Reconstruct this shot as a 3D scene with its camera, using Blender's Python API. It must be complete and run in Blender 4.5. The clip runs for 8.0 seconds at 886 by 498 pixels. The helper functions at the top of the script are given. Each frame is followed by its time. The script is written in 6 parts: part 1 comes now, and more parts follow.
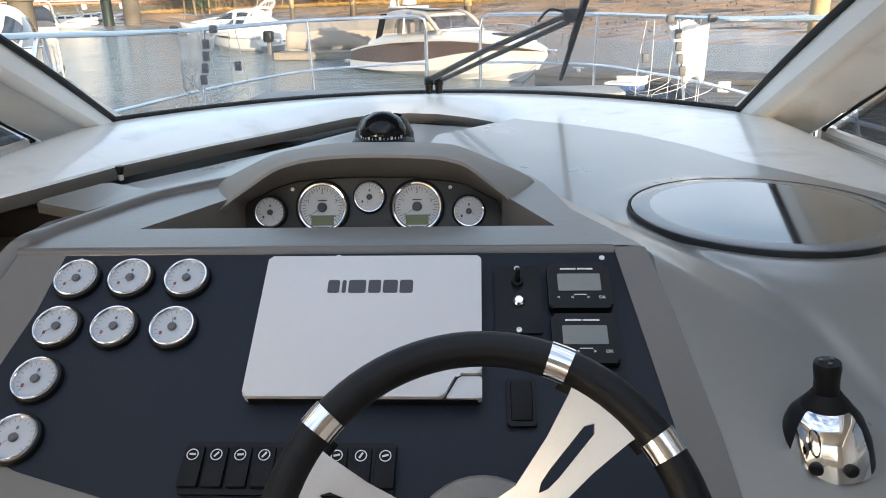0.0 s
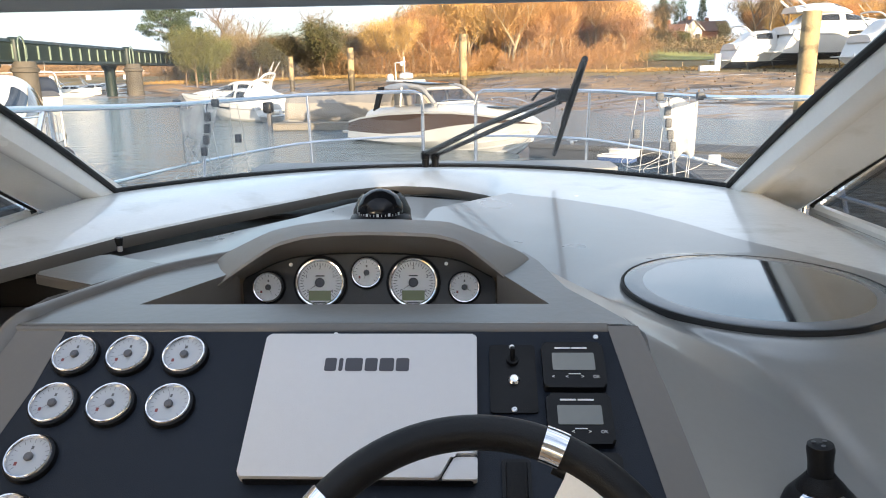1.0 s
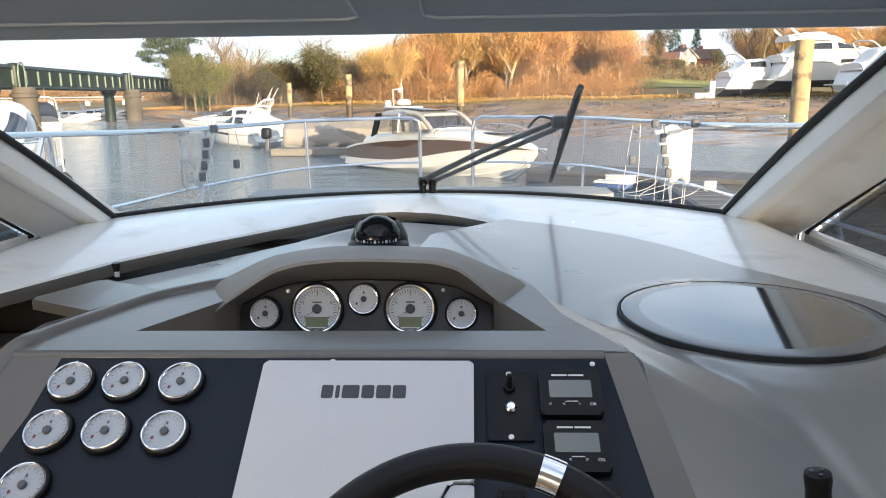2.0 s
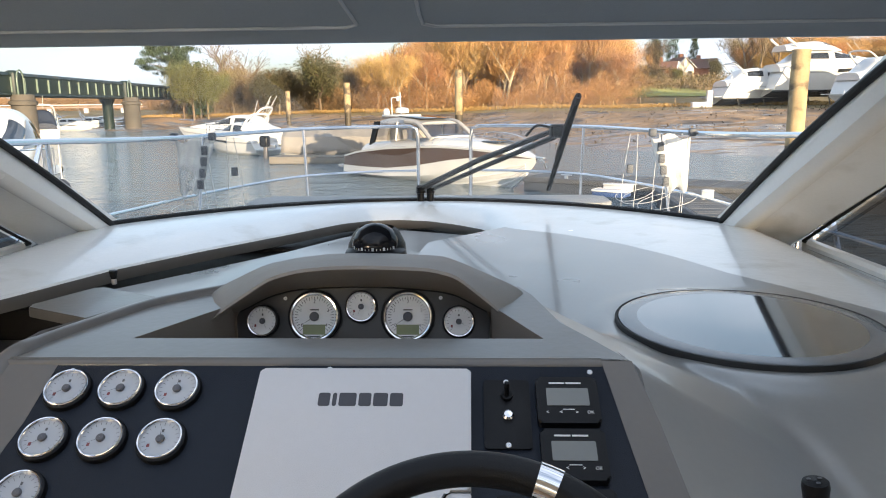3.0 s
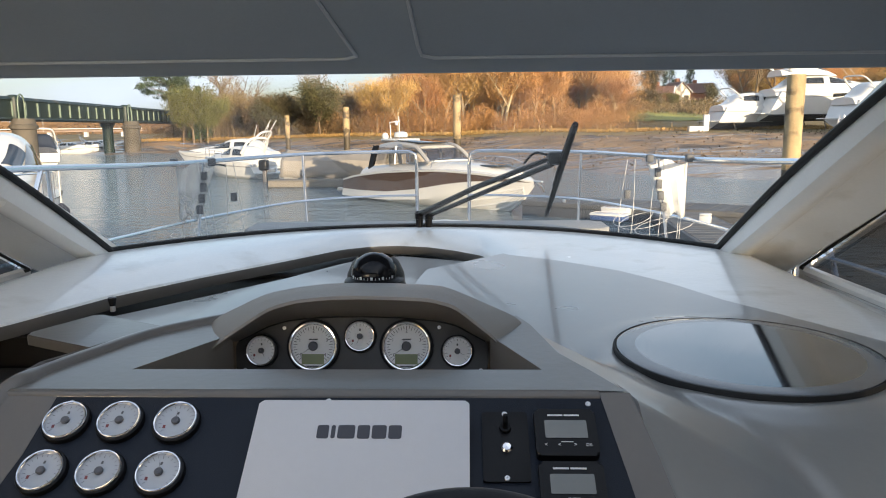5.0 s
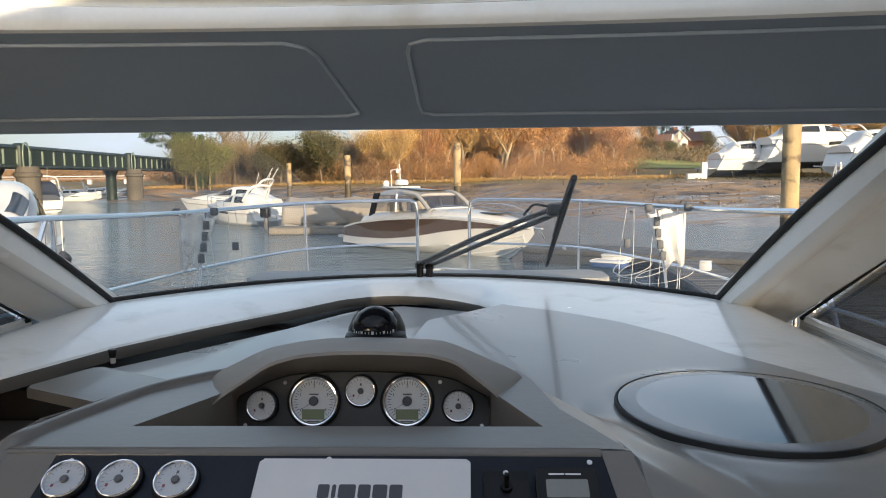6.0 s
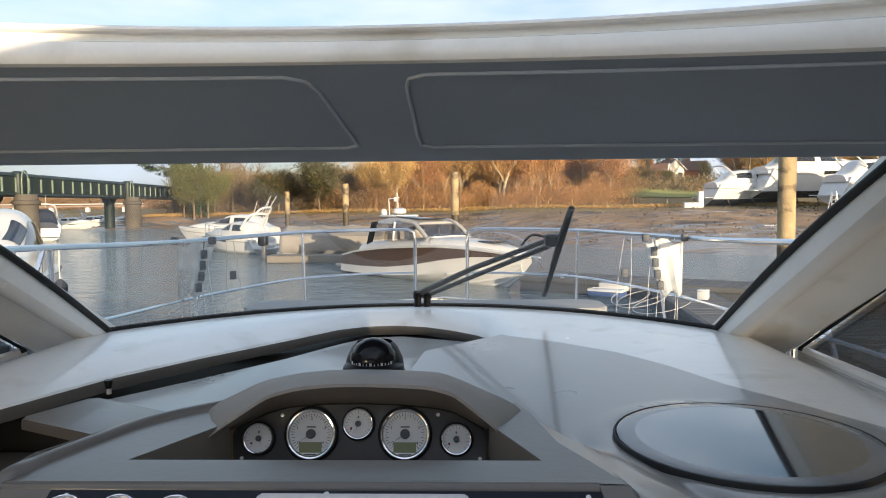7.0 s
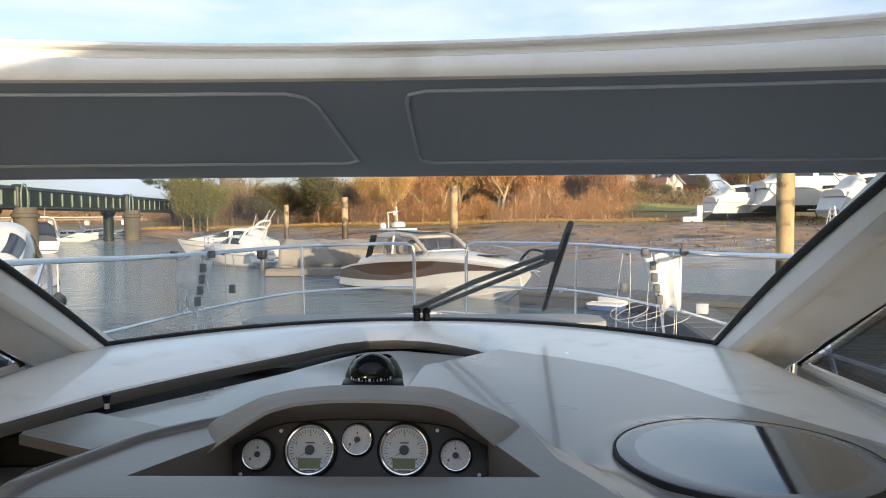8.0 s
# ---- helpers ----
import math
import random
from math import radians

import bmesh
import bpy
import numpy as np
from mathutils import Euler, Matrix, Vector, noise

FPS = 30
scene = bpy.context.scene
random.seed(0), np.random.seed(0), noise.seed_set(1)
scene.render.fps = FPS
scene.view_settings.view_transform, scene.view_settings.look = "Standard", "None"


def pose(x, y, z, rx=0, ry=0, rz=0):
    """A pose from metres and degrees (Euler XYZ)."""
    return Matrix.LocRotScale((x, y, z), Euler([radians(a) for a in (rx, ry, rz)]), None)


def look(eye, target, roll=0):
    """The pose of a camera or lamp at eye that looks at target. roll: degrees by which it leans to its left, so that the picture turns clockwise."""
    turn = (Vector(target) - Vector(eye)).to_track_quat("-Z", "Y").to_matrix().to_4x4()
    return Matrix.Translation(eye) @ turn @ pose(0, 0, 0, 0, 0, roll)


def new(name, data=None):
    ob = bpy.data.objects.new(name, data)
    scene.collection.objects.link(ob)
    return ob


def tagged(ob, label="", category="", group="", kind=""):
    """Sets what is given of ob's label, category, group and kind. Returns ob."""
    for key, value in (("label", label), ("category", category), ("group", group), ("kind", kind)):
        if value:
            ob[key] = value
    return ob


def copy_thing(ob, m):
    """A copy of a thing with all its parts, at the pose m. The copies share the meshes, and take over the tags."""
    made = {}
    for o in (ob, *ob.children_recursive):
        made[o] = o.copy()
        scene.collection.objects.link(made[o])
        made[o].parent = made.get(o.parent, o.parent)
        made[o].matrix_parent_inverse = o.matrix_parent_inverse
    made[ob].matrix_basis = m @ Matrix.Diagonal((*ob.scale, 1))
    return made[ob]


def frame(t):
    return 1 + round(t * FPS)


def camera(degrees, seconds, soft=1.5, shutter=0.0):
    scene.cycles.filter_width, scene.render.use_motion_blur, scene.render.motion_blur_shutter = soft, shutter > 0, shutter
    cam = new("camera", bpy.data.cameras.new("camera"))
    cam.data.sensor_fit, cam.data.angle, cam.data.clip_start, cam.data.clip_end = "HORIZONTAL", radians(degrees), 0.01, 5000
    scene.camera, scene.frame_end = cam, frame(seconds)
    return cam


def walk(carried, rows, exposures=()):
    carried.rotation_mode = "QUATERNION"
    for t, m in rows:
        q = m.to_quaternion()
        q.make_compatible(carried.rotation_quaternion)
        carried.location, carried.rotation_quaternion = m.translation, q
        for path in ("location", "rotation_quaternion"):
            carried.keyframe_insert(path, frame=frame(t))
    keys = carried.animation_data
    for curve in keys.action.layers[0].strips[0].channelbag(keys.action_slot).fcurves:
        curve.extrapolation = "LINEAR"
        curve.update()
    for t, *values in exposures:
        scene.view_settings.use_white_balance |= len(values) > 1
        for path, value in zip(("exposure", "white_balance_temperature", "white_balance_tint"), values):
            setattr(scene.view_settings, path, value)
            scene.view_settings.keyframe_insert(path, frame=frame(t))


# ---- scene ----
cam = camera(62.4, 8.0, 1.0)
PATH = [
    (0, (0.026, 0.096, 2.919), (-0.077, 1.981, 2.26), -1.4),
    (0.5, (0.026, 0.088, 2.932), (-0.071, 2.007, 2.379), -1.2),
    (1, (0.025, 0.081, 2.94), (-0.063, 2.02, 2.459), -0.9),
    (1.5, (0.025, 0.077, 2.944), (-0.058, 2.026, 2.505), -0.8),
    (3, (0.026, 0.076, 2.943), (-0.048, 2.035, 2.551), -0.6),
    (3.5, (0.026, 0.076, 2.943), (-0.047, 2.036, 2.556), -0.5),
    (4, (0.024, 0.075, 2.947), (-0.047, 2.037, 2.567), -0.5),
    (5.5, (0.027, 0.065, 2.966), (-0.043, 2.045, 2.691), -0.6),
    (6, (0.026, 0.059, 2.976), (-0.044, 2.047, 2.772), -0.6),
    (6.5, (0.026, 0.054, 2.981), (-0.041, 2.047, 2.824), -0.6),
    (7, (0.025, 0.054, 2.984), (-0.038, 2.048, 2.857), -0.5),
    (7.5, (0.025, 0.052, 2.987), (-0.037, 2.048, 2.882), -0.5),
    (8, (0.024, 0.051, 2.988), (-0.036, 2.048, 2.898), -0.4),
]
walk(cam, [(t, look(eye, target, roll)) for t, eye, target, roll in PATH], [(0, 1.56, 6250, 10), (1, 1.53, 6250, 10), (3.5, 1.29, 6250, 10), (5.5, 0.97, 6250, 10), (6.5, 0.86, 6250, 10), (8, 0.9, 6250, 10)])

# ---- world, sun ----
world = bpy.data.worlds.new("sky")
scene.world = world
world.use_nodes = True
wn, wl = world.node_tree.nodes, world.node_tree.links
SUN_AZ, SUN_EL = 150.0, 8.0      # degrees, clockwise from +y; sun low behind the boat to starboard
sky = wn.new("ShaderNodeTexSky")
sky.sky_type, sky.sun_disc = "NISHITA", False
sky.sun_elevation, sky.sun_rotation = radians(SUN_EL), radians(SUN_AZ)
sky.air_density, sky.dust_density, sky.ozone_density = 1.0, 2.2, 1.6
clouds = wn.new("ShaderNodeTexNoise")
clouds.inputs["Scale"].default_value, clouds.inputs["Detail"].default_value = 2.2, 5.0
wcoord, wmap = wn.new("ShaderNodeTexCoord"), wn.new("ShaderNodeMapping")
wmap.inputs["Scale"].default_value = (1.0, 1.0, 4.5)
wl.new(wcoord.outputs["Generated"], wmap.inputs["Vector"])
wl.new(wmap.outputs["Vector"], clouds.inputs["Vector"])
cramp = wn.new("ShaderNodeValToRGB")
cramp.color_ramp.elements[0].position, cramp.color_ramp.elements[1].position = 0.36, 0.62
wl.new(clouds.outputs["Fac"], cramp.inputs["Fac"])
cmix = wn.new("ShaderNodeMix")
cmix.data_type = "RGBA"
cmix.inputs["B"].default_value = (3.5, 3.8, 4.3, 1)
wl.new(cramp.outputs["Color"], cmix.inputs["Factor"])
wl.new(sky.outputs["Color"], cmix.inputs["A"])
wl.new(cmix.outputs["Result"], wn["Background"].inputs["Color"])
wn["Background"].inputs["Strength"].default_value = 0.15
sun = new("sun", bpy.data.lights.new("sun", "SUN"))
sun.data.energy, sun.data.angle, sun.data.color = 5.0, radians(0.6), (1.0, 0.77, 0.50)
a, e = radians(SUN_AZ), radians(SUN_EL)
sun.matrix_world = look((math.sin(a) * math.cos(e) * 50, math.cos(a) * math.cos(e) * 50, math.sin(e) * 50), (0, 0, 0))

# ---- geometry helpers: a geometry is (vertices, faces) ----
def join(*geos):
    v, f = [], []
    for gv, gf in geos:
        n = len(v)
        v += [tuple(p) for p in gv]
        f += [tuple(i + n for i in q) for q in gf]
    return v, f


def moved(geo, m):
    return [tuple(m @ Vector(p)) for p in geo[0]], geo[1]


def from_bm(bm):
    bm.verts.ensure_lookup_table()
    bm.verts.index_update()
    out = [tuple(v.co) for v in bm.verts], [tuple(v.index for v in f.verts) for f in bm.faces]
    bm.free()
    return out


def rbox(c, s, r=0.0, seg=2):
    bm = bmesh.new()
    bmesh.ops.create_cube(bm, size=1.0)
    for v in bm.verts:
        v.co = Vector((v.co.x * s[0] + c[0], v.co.y * s[1] + c[1], v.co.z * s[2] + c[2]))
    if r > 0:
        bmesh.ops.bevel(bm, geom=list(bm.edges), offset=r, segments=seg, profile=0.5, affect="EDGES")
    return from_bm(bm)


def prism(outline, z0, z1, r=0.0, seg=2):
    """A flat outline of (x, y), counter-clockwise, drawn up from z0 to z1, with its top edge rounded."""
    bm = bmesh.new()
    low = [bm.verts.new((x, y, z0)) for x, y in outline]
    top = [bm.verts.new((x, y, z1)) for x, y in outline]
    n = len(outline)
    bm.faces.new(list(reversed(low)))
    up = bm.faces.new(top)
    for i in range(n):
        bm.faces.new((low[i], low[(i + 1) % n], top[(i + 1) % n], top[i]))
    if r > 0:
        bmesh.ops.bevel(bm, geom=list(up.edges), offset=r, segments=seg, profile=0.5, affect="EDGES")
    bmesh.ops.recalc_face_normals(bm, faces=list(bm.faces))
    return from_bm(bm)


def rounded(w, h, r, seg=5, cx=0.0, cy=0.0):
    """A rectangle's outline with rounded corners."""
    out = []
    for sx, sy, a0 in ((1, 1, 0), (-1, 1, 90), (-1, -1, 180), (1, -1, 270)):
        for i in range(seg + 1):
            a = radians(a0 + 90 * i / seg)
            out.append((cx + sx * (w / 2 - r) + r * math.cos(a), cy + sy * (h / 2 - r) + r * math.sin(a)))
    return out


def soften(points, r, seg=4):
    """An outline with its corners rounded."""
    out, n = [], len(points)
    for i in range(n):
        p, a, b = (Vector(points[j % n]) for j in (i, i - 1, i + 1))
        d = min(r, (a - p).length * 0.45, (b - p).length * 0.45)
        p0, p1 = p + (a - p).normalized() * d, p + (b - p).normalized() * d
        for k in range(seg + 1):
            t = k / seg
            out.append(tuple(p0 * (1 - t) ** 2 + p * 2 * t * (1 - t) + p1 * t * t))
    return out


def lathe(profile, n=32):
    v, f, m = [], [], len(profile)
    for i in range(n):
        c, s = math.cos(2 * math.pi * i / n), math.sin(2 * math.pi * i / n)
        v += [(r * c, r * s, z) for r, z in profile]
    for i in range(n):
        k = (i + 1) % n
        f += [(i * m + j, k * m + j, k * m + j + 1, i * m + j + 1) for j in range(m - 1)]
    return v, f


def disc(r, z, n=32):
    return [(r * math.cos(2 * math.pi * i / n), r * math.sin(2 * math.pi * i / n), z) for i in range(n)], [tuple(range(n))]


def smooth_path(points, per=6, closed=False):
    """A Catmull-Rom curve through the points."""
    P = [Vector(p) for p in points]
    n, out = len(P), []
    for i in range(n if closed else n - 1):
        if closed:
            a, b, c, d = P[i - 1], P[i], P[(i + 1) % n], P[(i + 2) % n]
        else:
            a, b, c, d = P[max(i - 1, 0)], P[i], P[i + 1], P[min(i + 2, n - 1)]
        for k in range(per):
            t = k / per
            out.append(0.5 * (2 * b + (c - a) * t + (2 * a - 5 * b + 4 * c - d) * t * t + (3 * b - a - 3 * c + d) * t ** 3))
    return out if closed else out + [P[-1]]


def tube(path, r, n=8, closed=False, taper=None):
    P = [Vector(p) for p in path]
    v, f, m = [], [], len(P)
    up = Vector((0.13, 0.21, 0.97))
    for i in range(m):
        d = (P[(i + 1) % m] - P[i - 1]) if closed else (P[min(i + 1, m - 1)] - P[max(i - 1, 0)])
        d.normalize()
        s = d.cross(up)
        if s.length < 0.05:
            s = d.cross(Vector((1, 0, 0)))
        s.normalize()
        q = s.cross(d)
        w = r if taper is None else r + (taper - r) * i / (m - 1)
        v += [tuple(P[i] + w * (math.cos(2 * math.pi * k / n) * s + math.sin(2 * math.pi * k / n) * q)) for k in range(n)]
    for i in range(m if closed else m - 1):
        j = (i + 1) % m
        f += [(i * n + k, i * n + (k + 1) % n, j * n + (k + 1) % n, j * n + k) for k in range(n)]
    if not closed:
        f += [tuple(range(n)), tuple(reversed(range((m - 1) * n, m * n)))]
    return v, f


def sheet(rings, closed=False):
    """Faces between rows of points of the same count."""
    v, f, n = [], [], len(rings[0])
    for r in rings:
        v += [tuple(p) for p in r]
    for i in range(len(rings) - 1):
        for k in range(n if closed else n - 1):
            j = (k + 1) % n
            f.append((i * n + k, i * n + j, (i + 1) * n + j, (i + 1) * n + k))
    return v, f


def mesh_of(name, geo, mat, sharp=35.0, flip=False):
    me = bpy.data.meshes.new(name)
    me.from_pydata(geo[0], [], [tuple(reversed(q)) for q in geo[1]] if flip else geo[1])
    me.materials.append(mat)
    if sharp:
        me.polygons.foreach_set("use_smooth", [True] * len(me.polygons))
        me.set_sharp_from_angle(angle=radians(sharp))
    me.update()
    return me


def thick(ob, t, off=-1.0):
    md = ob.modifiers.new("thickness", "SOLIDIFY")
    md.thickness, md.offset = t, off
    return ob


def part(name, geo, mat, parent, label="", sharp=35.0):
    ob = new(name, mesh_of(name, geo, mat, sharp))
    ob.parent = parent
    return tagged(ob, label=label)


def thing(name, m, label, category, group="", kind=""):
    ob = new(name)
    ob.empty_display_size = 0.1
    ob.matrix_world = m
    return tagged(ob, label, category, group, kind)


def fixed(name, geo, mat, label="", category="", kind="structure", sharp=35.0):
    return tagged(new(name, mesh_of(name, geo, mat, sharp)), label, category, "", kind)


def lerp_table(table, x):
    xs, ys = zip(*table)
    return float(np.interp(x, xs, ys))


def soft_table(table, x, reach):
    """The table with its corners rounded over that reach."""
    return sum(lerp_table(table, x + reach * k / 4) for k in range(-4, 5)) / 9


def step(t):
    t = max(0.0, min(1.0, t))
    return t * t * (3 - 2 * t)


def letters(text, size, depth=0.0003):
    """Text as a geometry, centred on the origin, in the plane z = 0."""
    cu = bpy.data.curves.new("text", "FONT")
    cu.body, cu.size, cu.align_x, cu.align_y, cu.extrude = text, size, "CENTER", "CENTER", depth
    ob = new("text", cu)
    dg = bpy.context.evaluated_depsgraph_get()
    me = bpy.data.meshes.new_from_object(ob.evaluated_get(dg))
    geo = [tuple(v.co) for v in me.vertices], [tuple(p.vertices) for p in me.polygons]
    bpy.data.objects.remove(ob)
    bpy.data.meshes.remove(me)
    bpy.data.curves.remove(cu)
    return geo


# ---- materials ----
def material(name, color, rough=0.5, metal=0.0, var=0.12, scale=8.0, fine=90.0, bump=0.0, bump_scale=200.0, coat=0.0, ior=1.5, rvar=0.08,
             stain=None, stain_at=(0.55, 0.75), stain_scale=3.0, random=0.0, sheen=0.0):
    """A principled material with variation at two scales, fine relief, optional stains and variation from object to object."""
    m = bpy.data.materials.new(name)
    m.use_nodes = True
    n, l = m.node_tree.nodes, m.node_tree.links
    b = n["Principled BSDF"]
    geo = n.new("ShaderNodeNewGeometry")

    def noise_at(s, detail=4.0):
        t = n.new("ShaderNodeTexNoise")
        t.inputs["Scale"].default_value, t.inputs["Detail"].default_value = s, detail
        l.new(geo.outputs["Position"], t.inputs["Vector"])
        return t.outputs["Fac"]

    big, small = noise_at(scale), noise_at(fine)
    add = n.new("ShaderNodeMath")
    add.operation, add.inputs[1].default_value = "MULTIPLY_ADD", 0.45
    l.new(small, add.inputs[0])
    l.new(big, add.inputs[2])
    ramp = n.new("ShaderNodeMapRange")
    ramp.inputs["From Min"].default_value, ramp.inputs["From Max"].default_value = 0.42, 1.03
    ramp.inputs["To Min"].default_value, ramp.inputs["To Max"].default_value = 1 - var, 1 + var
    l.new(add.outputs[0], ramp.inputs["Value"])
    scaled = n.new("ShaderNodeVectorMath")
    scaled.operation, scaled.inputs[0].default_value = "SCALE", color
    l.new(ramp.outputs["Result"], scaled.inputs["Scale"])
    colour = scaled.outputs["Vector"]
    if random:
        info = n.new("ShaderNodeObjectInfo")
        hsv = n.new("ShaderNodeHueSaturation")
        for key, amount in (("Value", random), ("Hue", random * 0.10)):
            mr = n.new("ShaderNodeMapRange")
            mid = 0.5 if key == "Hue" else 1.0
            mr.inputs["To Min"].default_value, mr.inputs["To Max"].default_value = mid - amount, mid + amount
            l.new(info.outputs["Random"], mr.inputs["Value"])
            l.new(mr.outputs["Result"], hsv.inputs[key])
        l.new(colour, hsv.inputs["Color"])
        colour = hsv.outputs["Color"]
    if stain:
        mix = n.new("ShaderNodeMix")
        mix.data_type = "RGBA"
        mr = n.new("ShaderNodeMapRange")
        mr.inputs["From Min"].default_value, mr.inputs["From Max"].default_value = stain_at
        l.new(noise_at(stain_scale, 7.0), mr.inputs["Value"])
        l.new(mr.outputs["Result"], mix.inputs["Factor"])
        l.new(colour, mix.inputs["A"])
        mix.inputs["B"].default_value = (*stain, 1)
        colour = mix.outputs["Result"]
    l.new(colour, b.inputs["Base Color"])
    rr = n.new("ShaderNodeMapRange")
    rr.inputs["To Min"].default_value, rr.inputs["To Max"].default_value = max(0.0, rough - rvar), rough + rvar
    l.new(big, rr.inputs["Value"])
    l.new(rr.outputs["Result"], b.inputs["Roughness"])
    b.inputs["Metallic"].default_value, b.inputs["IOR"].default_value = metal, ior
    b.inputs["Coat Weight"].default_value, b.inputs["Coat Roughness"].default_value = coat, 0.06
    b.inputs["Sheen Weight"].default_value = sheen
    if bump:
        bp = n.new("ShaderNodeBump")
        bp.inputs["Strength"].default_value, bp.inputs["Distance"].default_value = 1.0, bump
        l.new(noise_at(bump_scale, 3.0), bp.inputs["Height"])
        l.new(bp.outputs["Normal"], b.inputs["Normal"])
    return m


def sheet_glass(name, tint, dust=0.0, gloss=1.0):
    """A thin pane: lets light straight through, with a Fresnel gloss and a film of dust."""
    m = bpy.data.materials.new(name)
    m.use_nodes = True
    n, l = m.node_tree.nodes, m.node_tree.links
    n.remove(n["Principled BSDF"])
    clear, gl, lw, mix = n.new("ShaderNodeBsdfTransparent"), n.new("ShaderNodeBsdfGlossy"), n.new("ShaderNodeLayerWeight"), n.new("ShaderNodeMixShader")
    clear.inputs["Color"].default_value = (*tint, 1)
    gl.inputs["Roughness"].default_value = 0.01
    gl.inputs["Color"].default_value = (gloss, gloss, gloss, 1)
    power, gain = n.new("ShaderNodeMath"), n.new("ShaderNodeMath")
    power.operation, power.inputs[1].default_value = "POWER", 5.0
    gain.operation, gain.inputs[1].default_value, gain.inputs[2].default_value = "MULTIPLY_ADD", 0.92, 0.04
    l.new(lw.outputs["Facing"], power.inputs[0])
    l.new(power.outputs[0], gain.inputs[0])
    l.new(gain.outputs[0], mix.inputs["Fac"])
    l.new(clear.outputs[0], mix.inputs[1])
    l.new(gl.outputs[0], mix.inputs[2])
    out = mix.outputs[0]
    if dust:
        geo, nz, mr = n.new("ShaderNodeNewGeometry"), n.new("ShaderNodeTexNoise"), n.new("ShaderNodeMapRange")
        nz.inputs["Scale"].default_value, nz.inputs["Detail"].default_value = 2.2, 6.0
        l.new(geo.outputs["Position"], nz.inputs["Vector"])
        l.new(nz.outputs["Fac"], mr.inputs["Value"])
        mr.inputs["From Min"].default_value, mr.inputs["From Max"].default_value = 0.35, 0.75
        mr.inputs["To Min"].default_value, mr.inputs["To Max"].default_value = dust * 0.2, dust
        df, mix2 = n.new("ShaderNodeBsdfDiffuse"), n.new("ShaderNodeMixShader")
        df.inputs["Color"].default_value = (0.75, 0.75, 0.73, 1)
        l.new(mr.outputs["Result"], mix2.inputs["Fac"])
        l.new(out, mix2.inputs[1])
        l.new(df.outputs[0], mix2.inputs[2])
        out = mix2.outputs[0]
    l.new(out, n["Material Output"].inputs["Surface"])
    return m


M_CREAM = material("cream_gelcoat", (0.775, 0.768, 0.738), 0.24, var=0.05, scale=3, coat=0.25, bump=0.0006, bump_scale=40, stain=(0.50, 0.47, 0.40), stain_at=(0.58, 0.9), stain_scale=5)
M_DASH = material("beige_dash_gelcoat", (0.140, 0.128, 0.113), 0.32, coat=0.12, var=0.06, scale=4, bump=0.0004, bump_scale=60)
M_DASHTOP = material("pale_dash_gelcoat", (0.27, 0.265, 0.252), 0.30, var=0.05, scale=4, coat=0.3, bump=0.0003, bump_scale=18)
M_HOOD = material("taupe_hood", (0.235, 0.208, 0.180), 0.48, var=0.07, scale=6, bump=0.0008, bump_scale=500)
M_PANEL = material("slate_panel", (0.011, 0.015, 0.024), 0.38, var=0.08, scale=10, bump=0.0006, bump_scale=700, ior=1.32)
M_FASCIA = material("charcoal_fascia", (0.070, 0.067, 0.066), 0.42, var=0.08, bump=0.0006, bump_scale=700)
M_BLACK = material("black_plastic", (0.006, 0.006, 0.007), 0.4, ior=1.33, var=0.15, bump=0.0004, bump_scale=600)
M_RUBBER = material("black_rubber", (0.005, 0.005, 0.006), 0.55, ior=1.33, var=0.2, bump=0.0006, bump_scale=500)
M_LEATHER = material("black_leather", (0.007, 0.007, 0.008), 0.42, var=0.2, scale=20, bump=0.0003, bump_scale=500, ior=1.33)
M_CHROME = material("chrome", (0.80, 0.80, 0.82), 0.06, 1.0, var=0.03, rvar=0.03)
M_STEEL = material("brushed_steel", (0.76, 0.76, 0.77), 0.42, 1.0, var=0.06, fine=300, rvar=0.08)
M_RAIL = material("polished_rail", (0.72, 0.74, 0.78), 0.16, 1.0, var=0.05)
# darker copy of the white dial: shade on the sloping panel put into the colour
M_DIALSHADE = material("shaded_white_dial", (0.43, 0.45, 0.48), 0.3, var=0.04, coat=0.5)
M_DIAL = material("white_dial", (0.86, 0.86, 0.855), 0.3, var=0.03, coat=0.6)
M_INK = material("dark_print", (0.10, 0.10, 0.105), 0.5, var=0.1)
M_REDINK = material("red_print", (0.22, 0.05, 0.05), 0.5, var=0.1)
M_GREYHUB = material("grey_hub", (0.10, 0.10, 0.11), 0.4, var=0.1)
M_LCD = material("grey_green_lcd", (0.25, 0.28, 0.16), 0.25, var=0.04, coat=0.4)
M_LCDGREY = material("grey_lcd", (0.145, 0.152, 0.142), 0.2, var=0.04, coat=0.5)
M_COVER = material("pale_grey_cover", (0.60, 0.60, 0.615), 0.42, var=0.03, scale=5, bump=0.0005, bump_scale=900)
M_LOGO = material("dark_grey_badge", (0.05, 0.05, 0.06), 0.4, var=0.1)
M_WHITE = material("white_print", (0.72, 0.72, 0.72), 0.5, var=0.05)
M_HEADER = material("grey_headlining", (0.255, 0.31, 0.38), 0.5, var=0.06, scale=2.5, bump=0.0008, bump_scale=350)
M_BEAD = material("pale_grey_bead", (0.38, 0.43, 0.49), 0.35, var=0.05)
# near-black colour stands in for the deep shade of unlit hollows
M_DARKVOID = material("dark_void_shade", (0.010, 0.009, 0.009), 0.6, var=0.2)
M_TINTED = material("tinted_round_cover", (0.035, 0.035, 0.038), 0.05, var=0.1, coat=0.9, rvar=0.02)
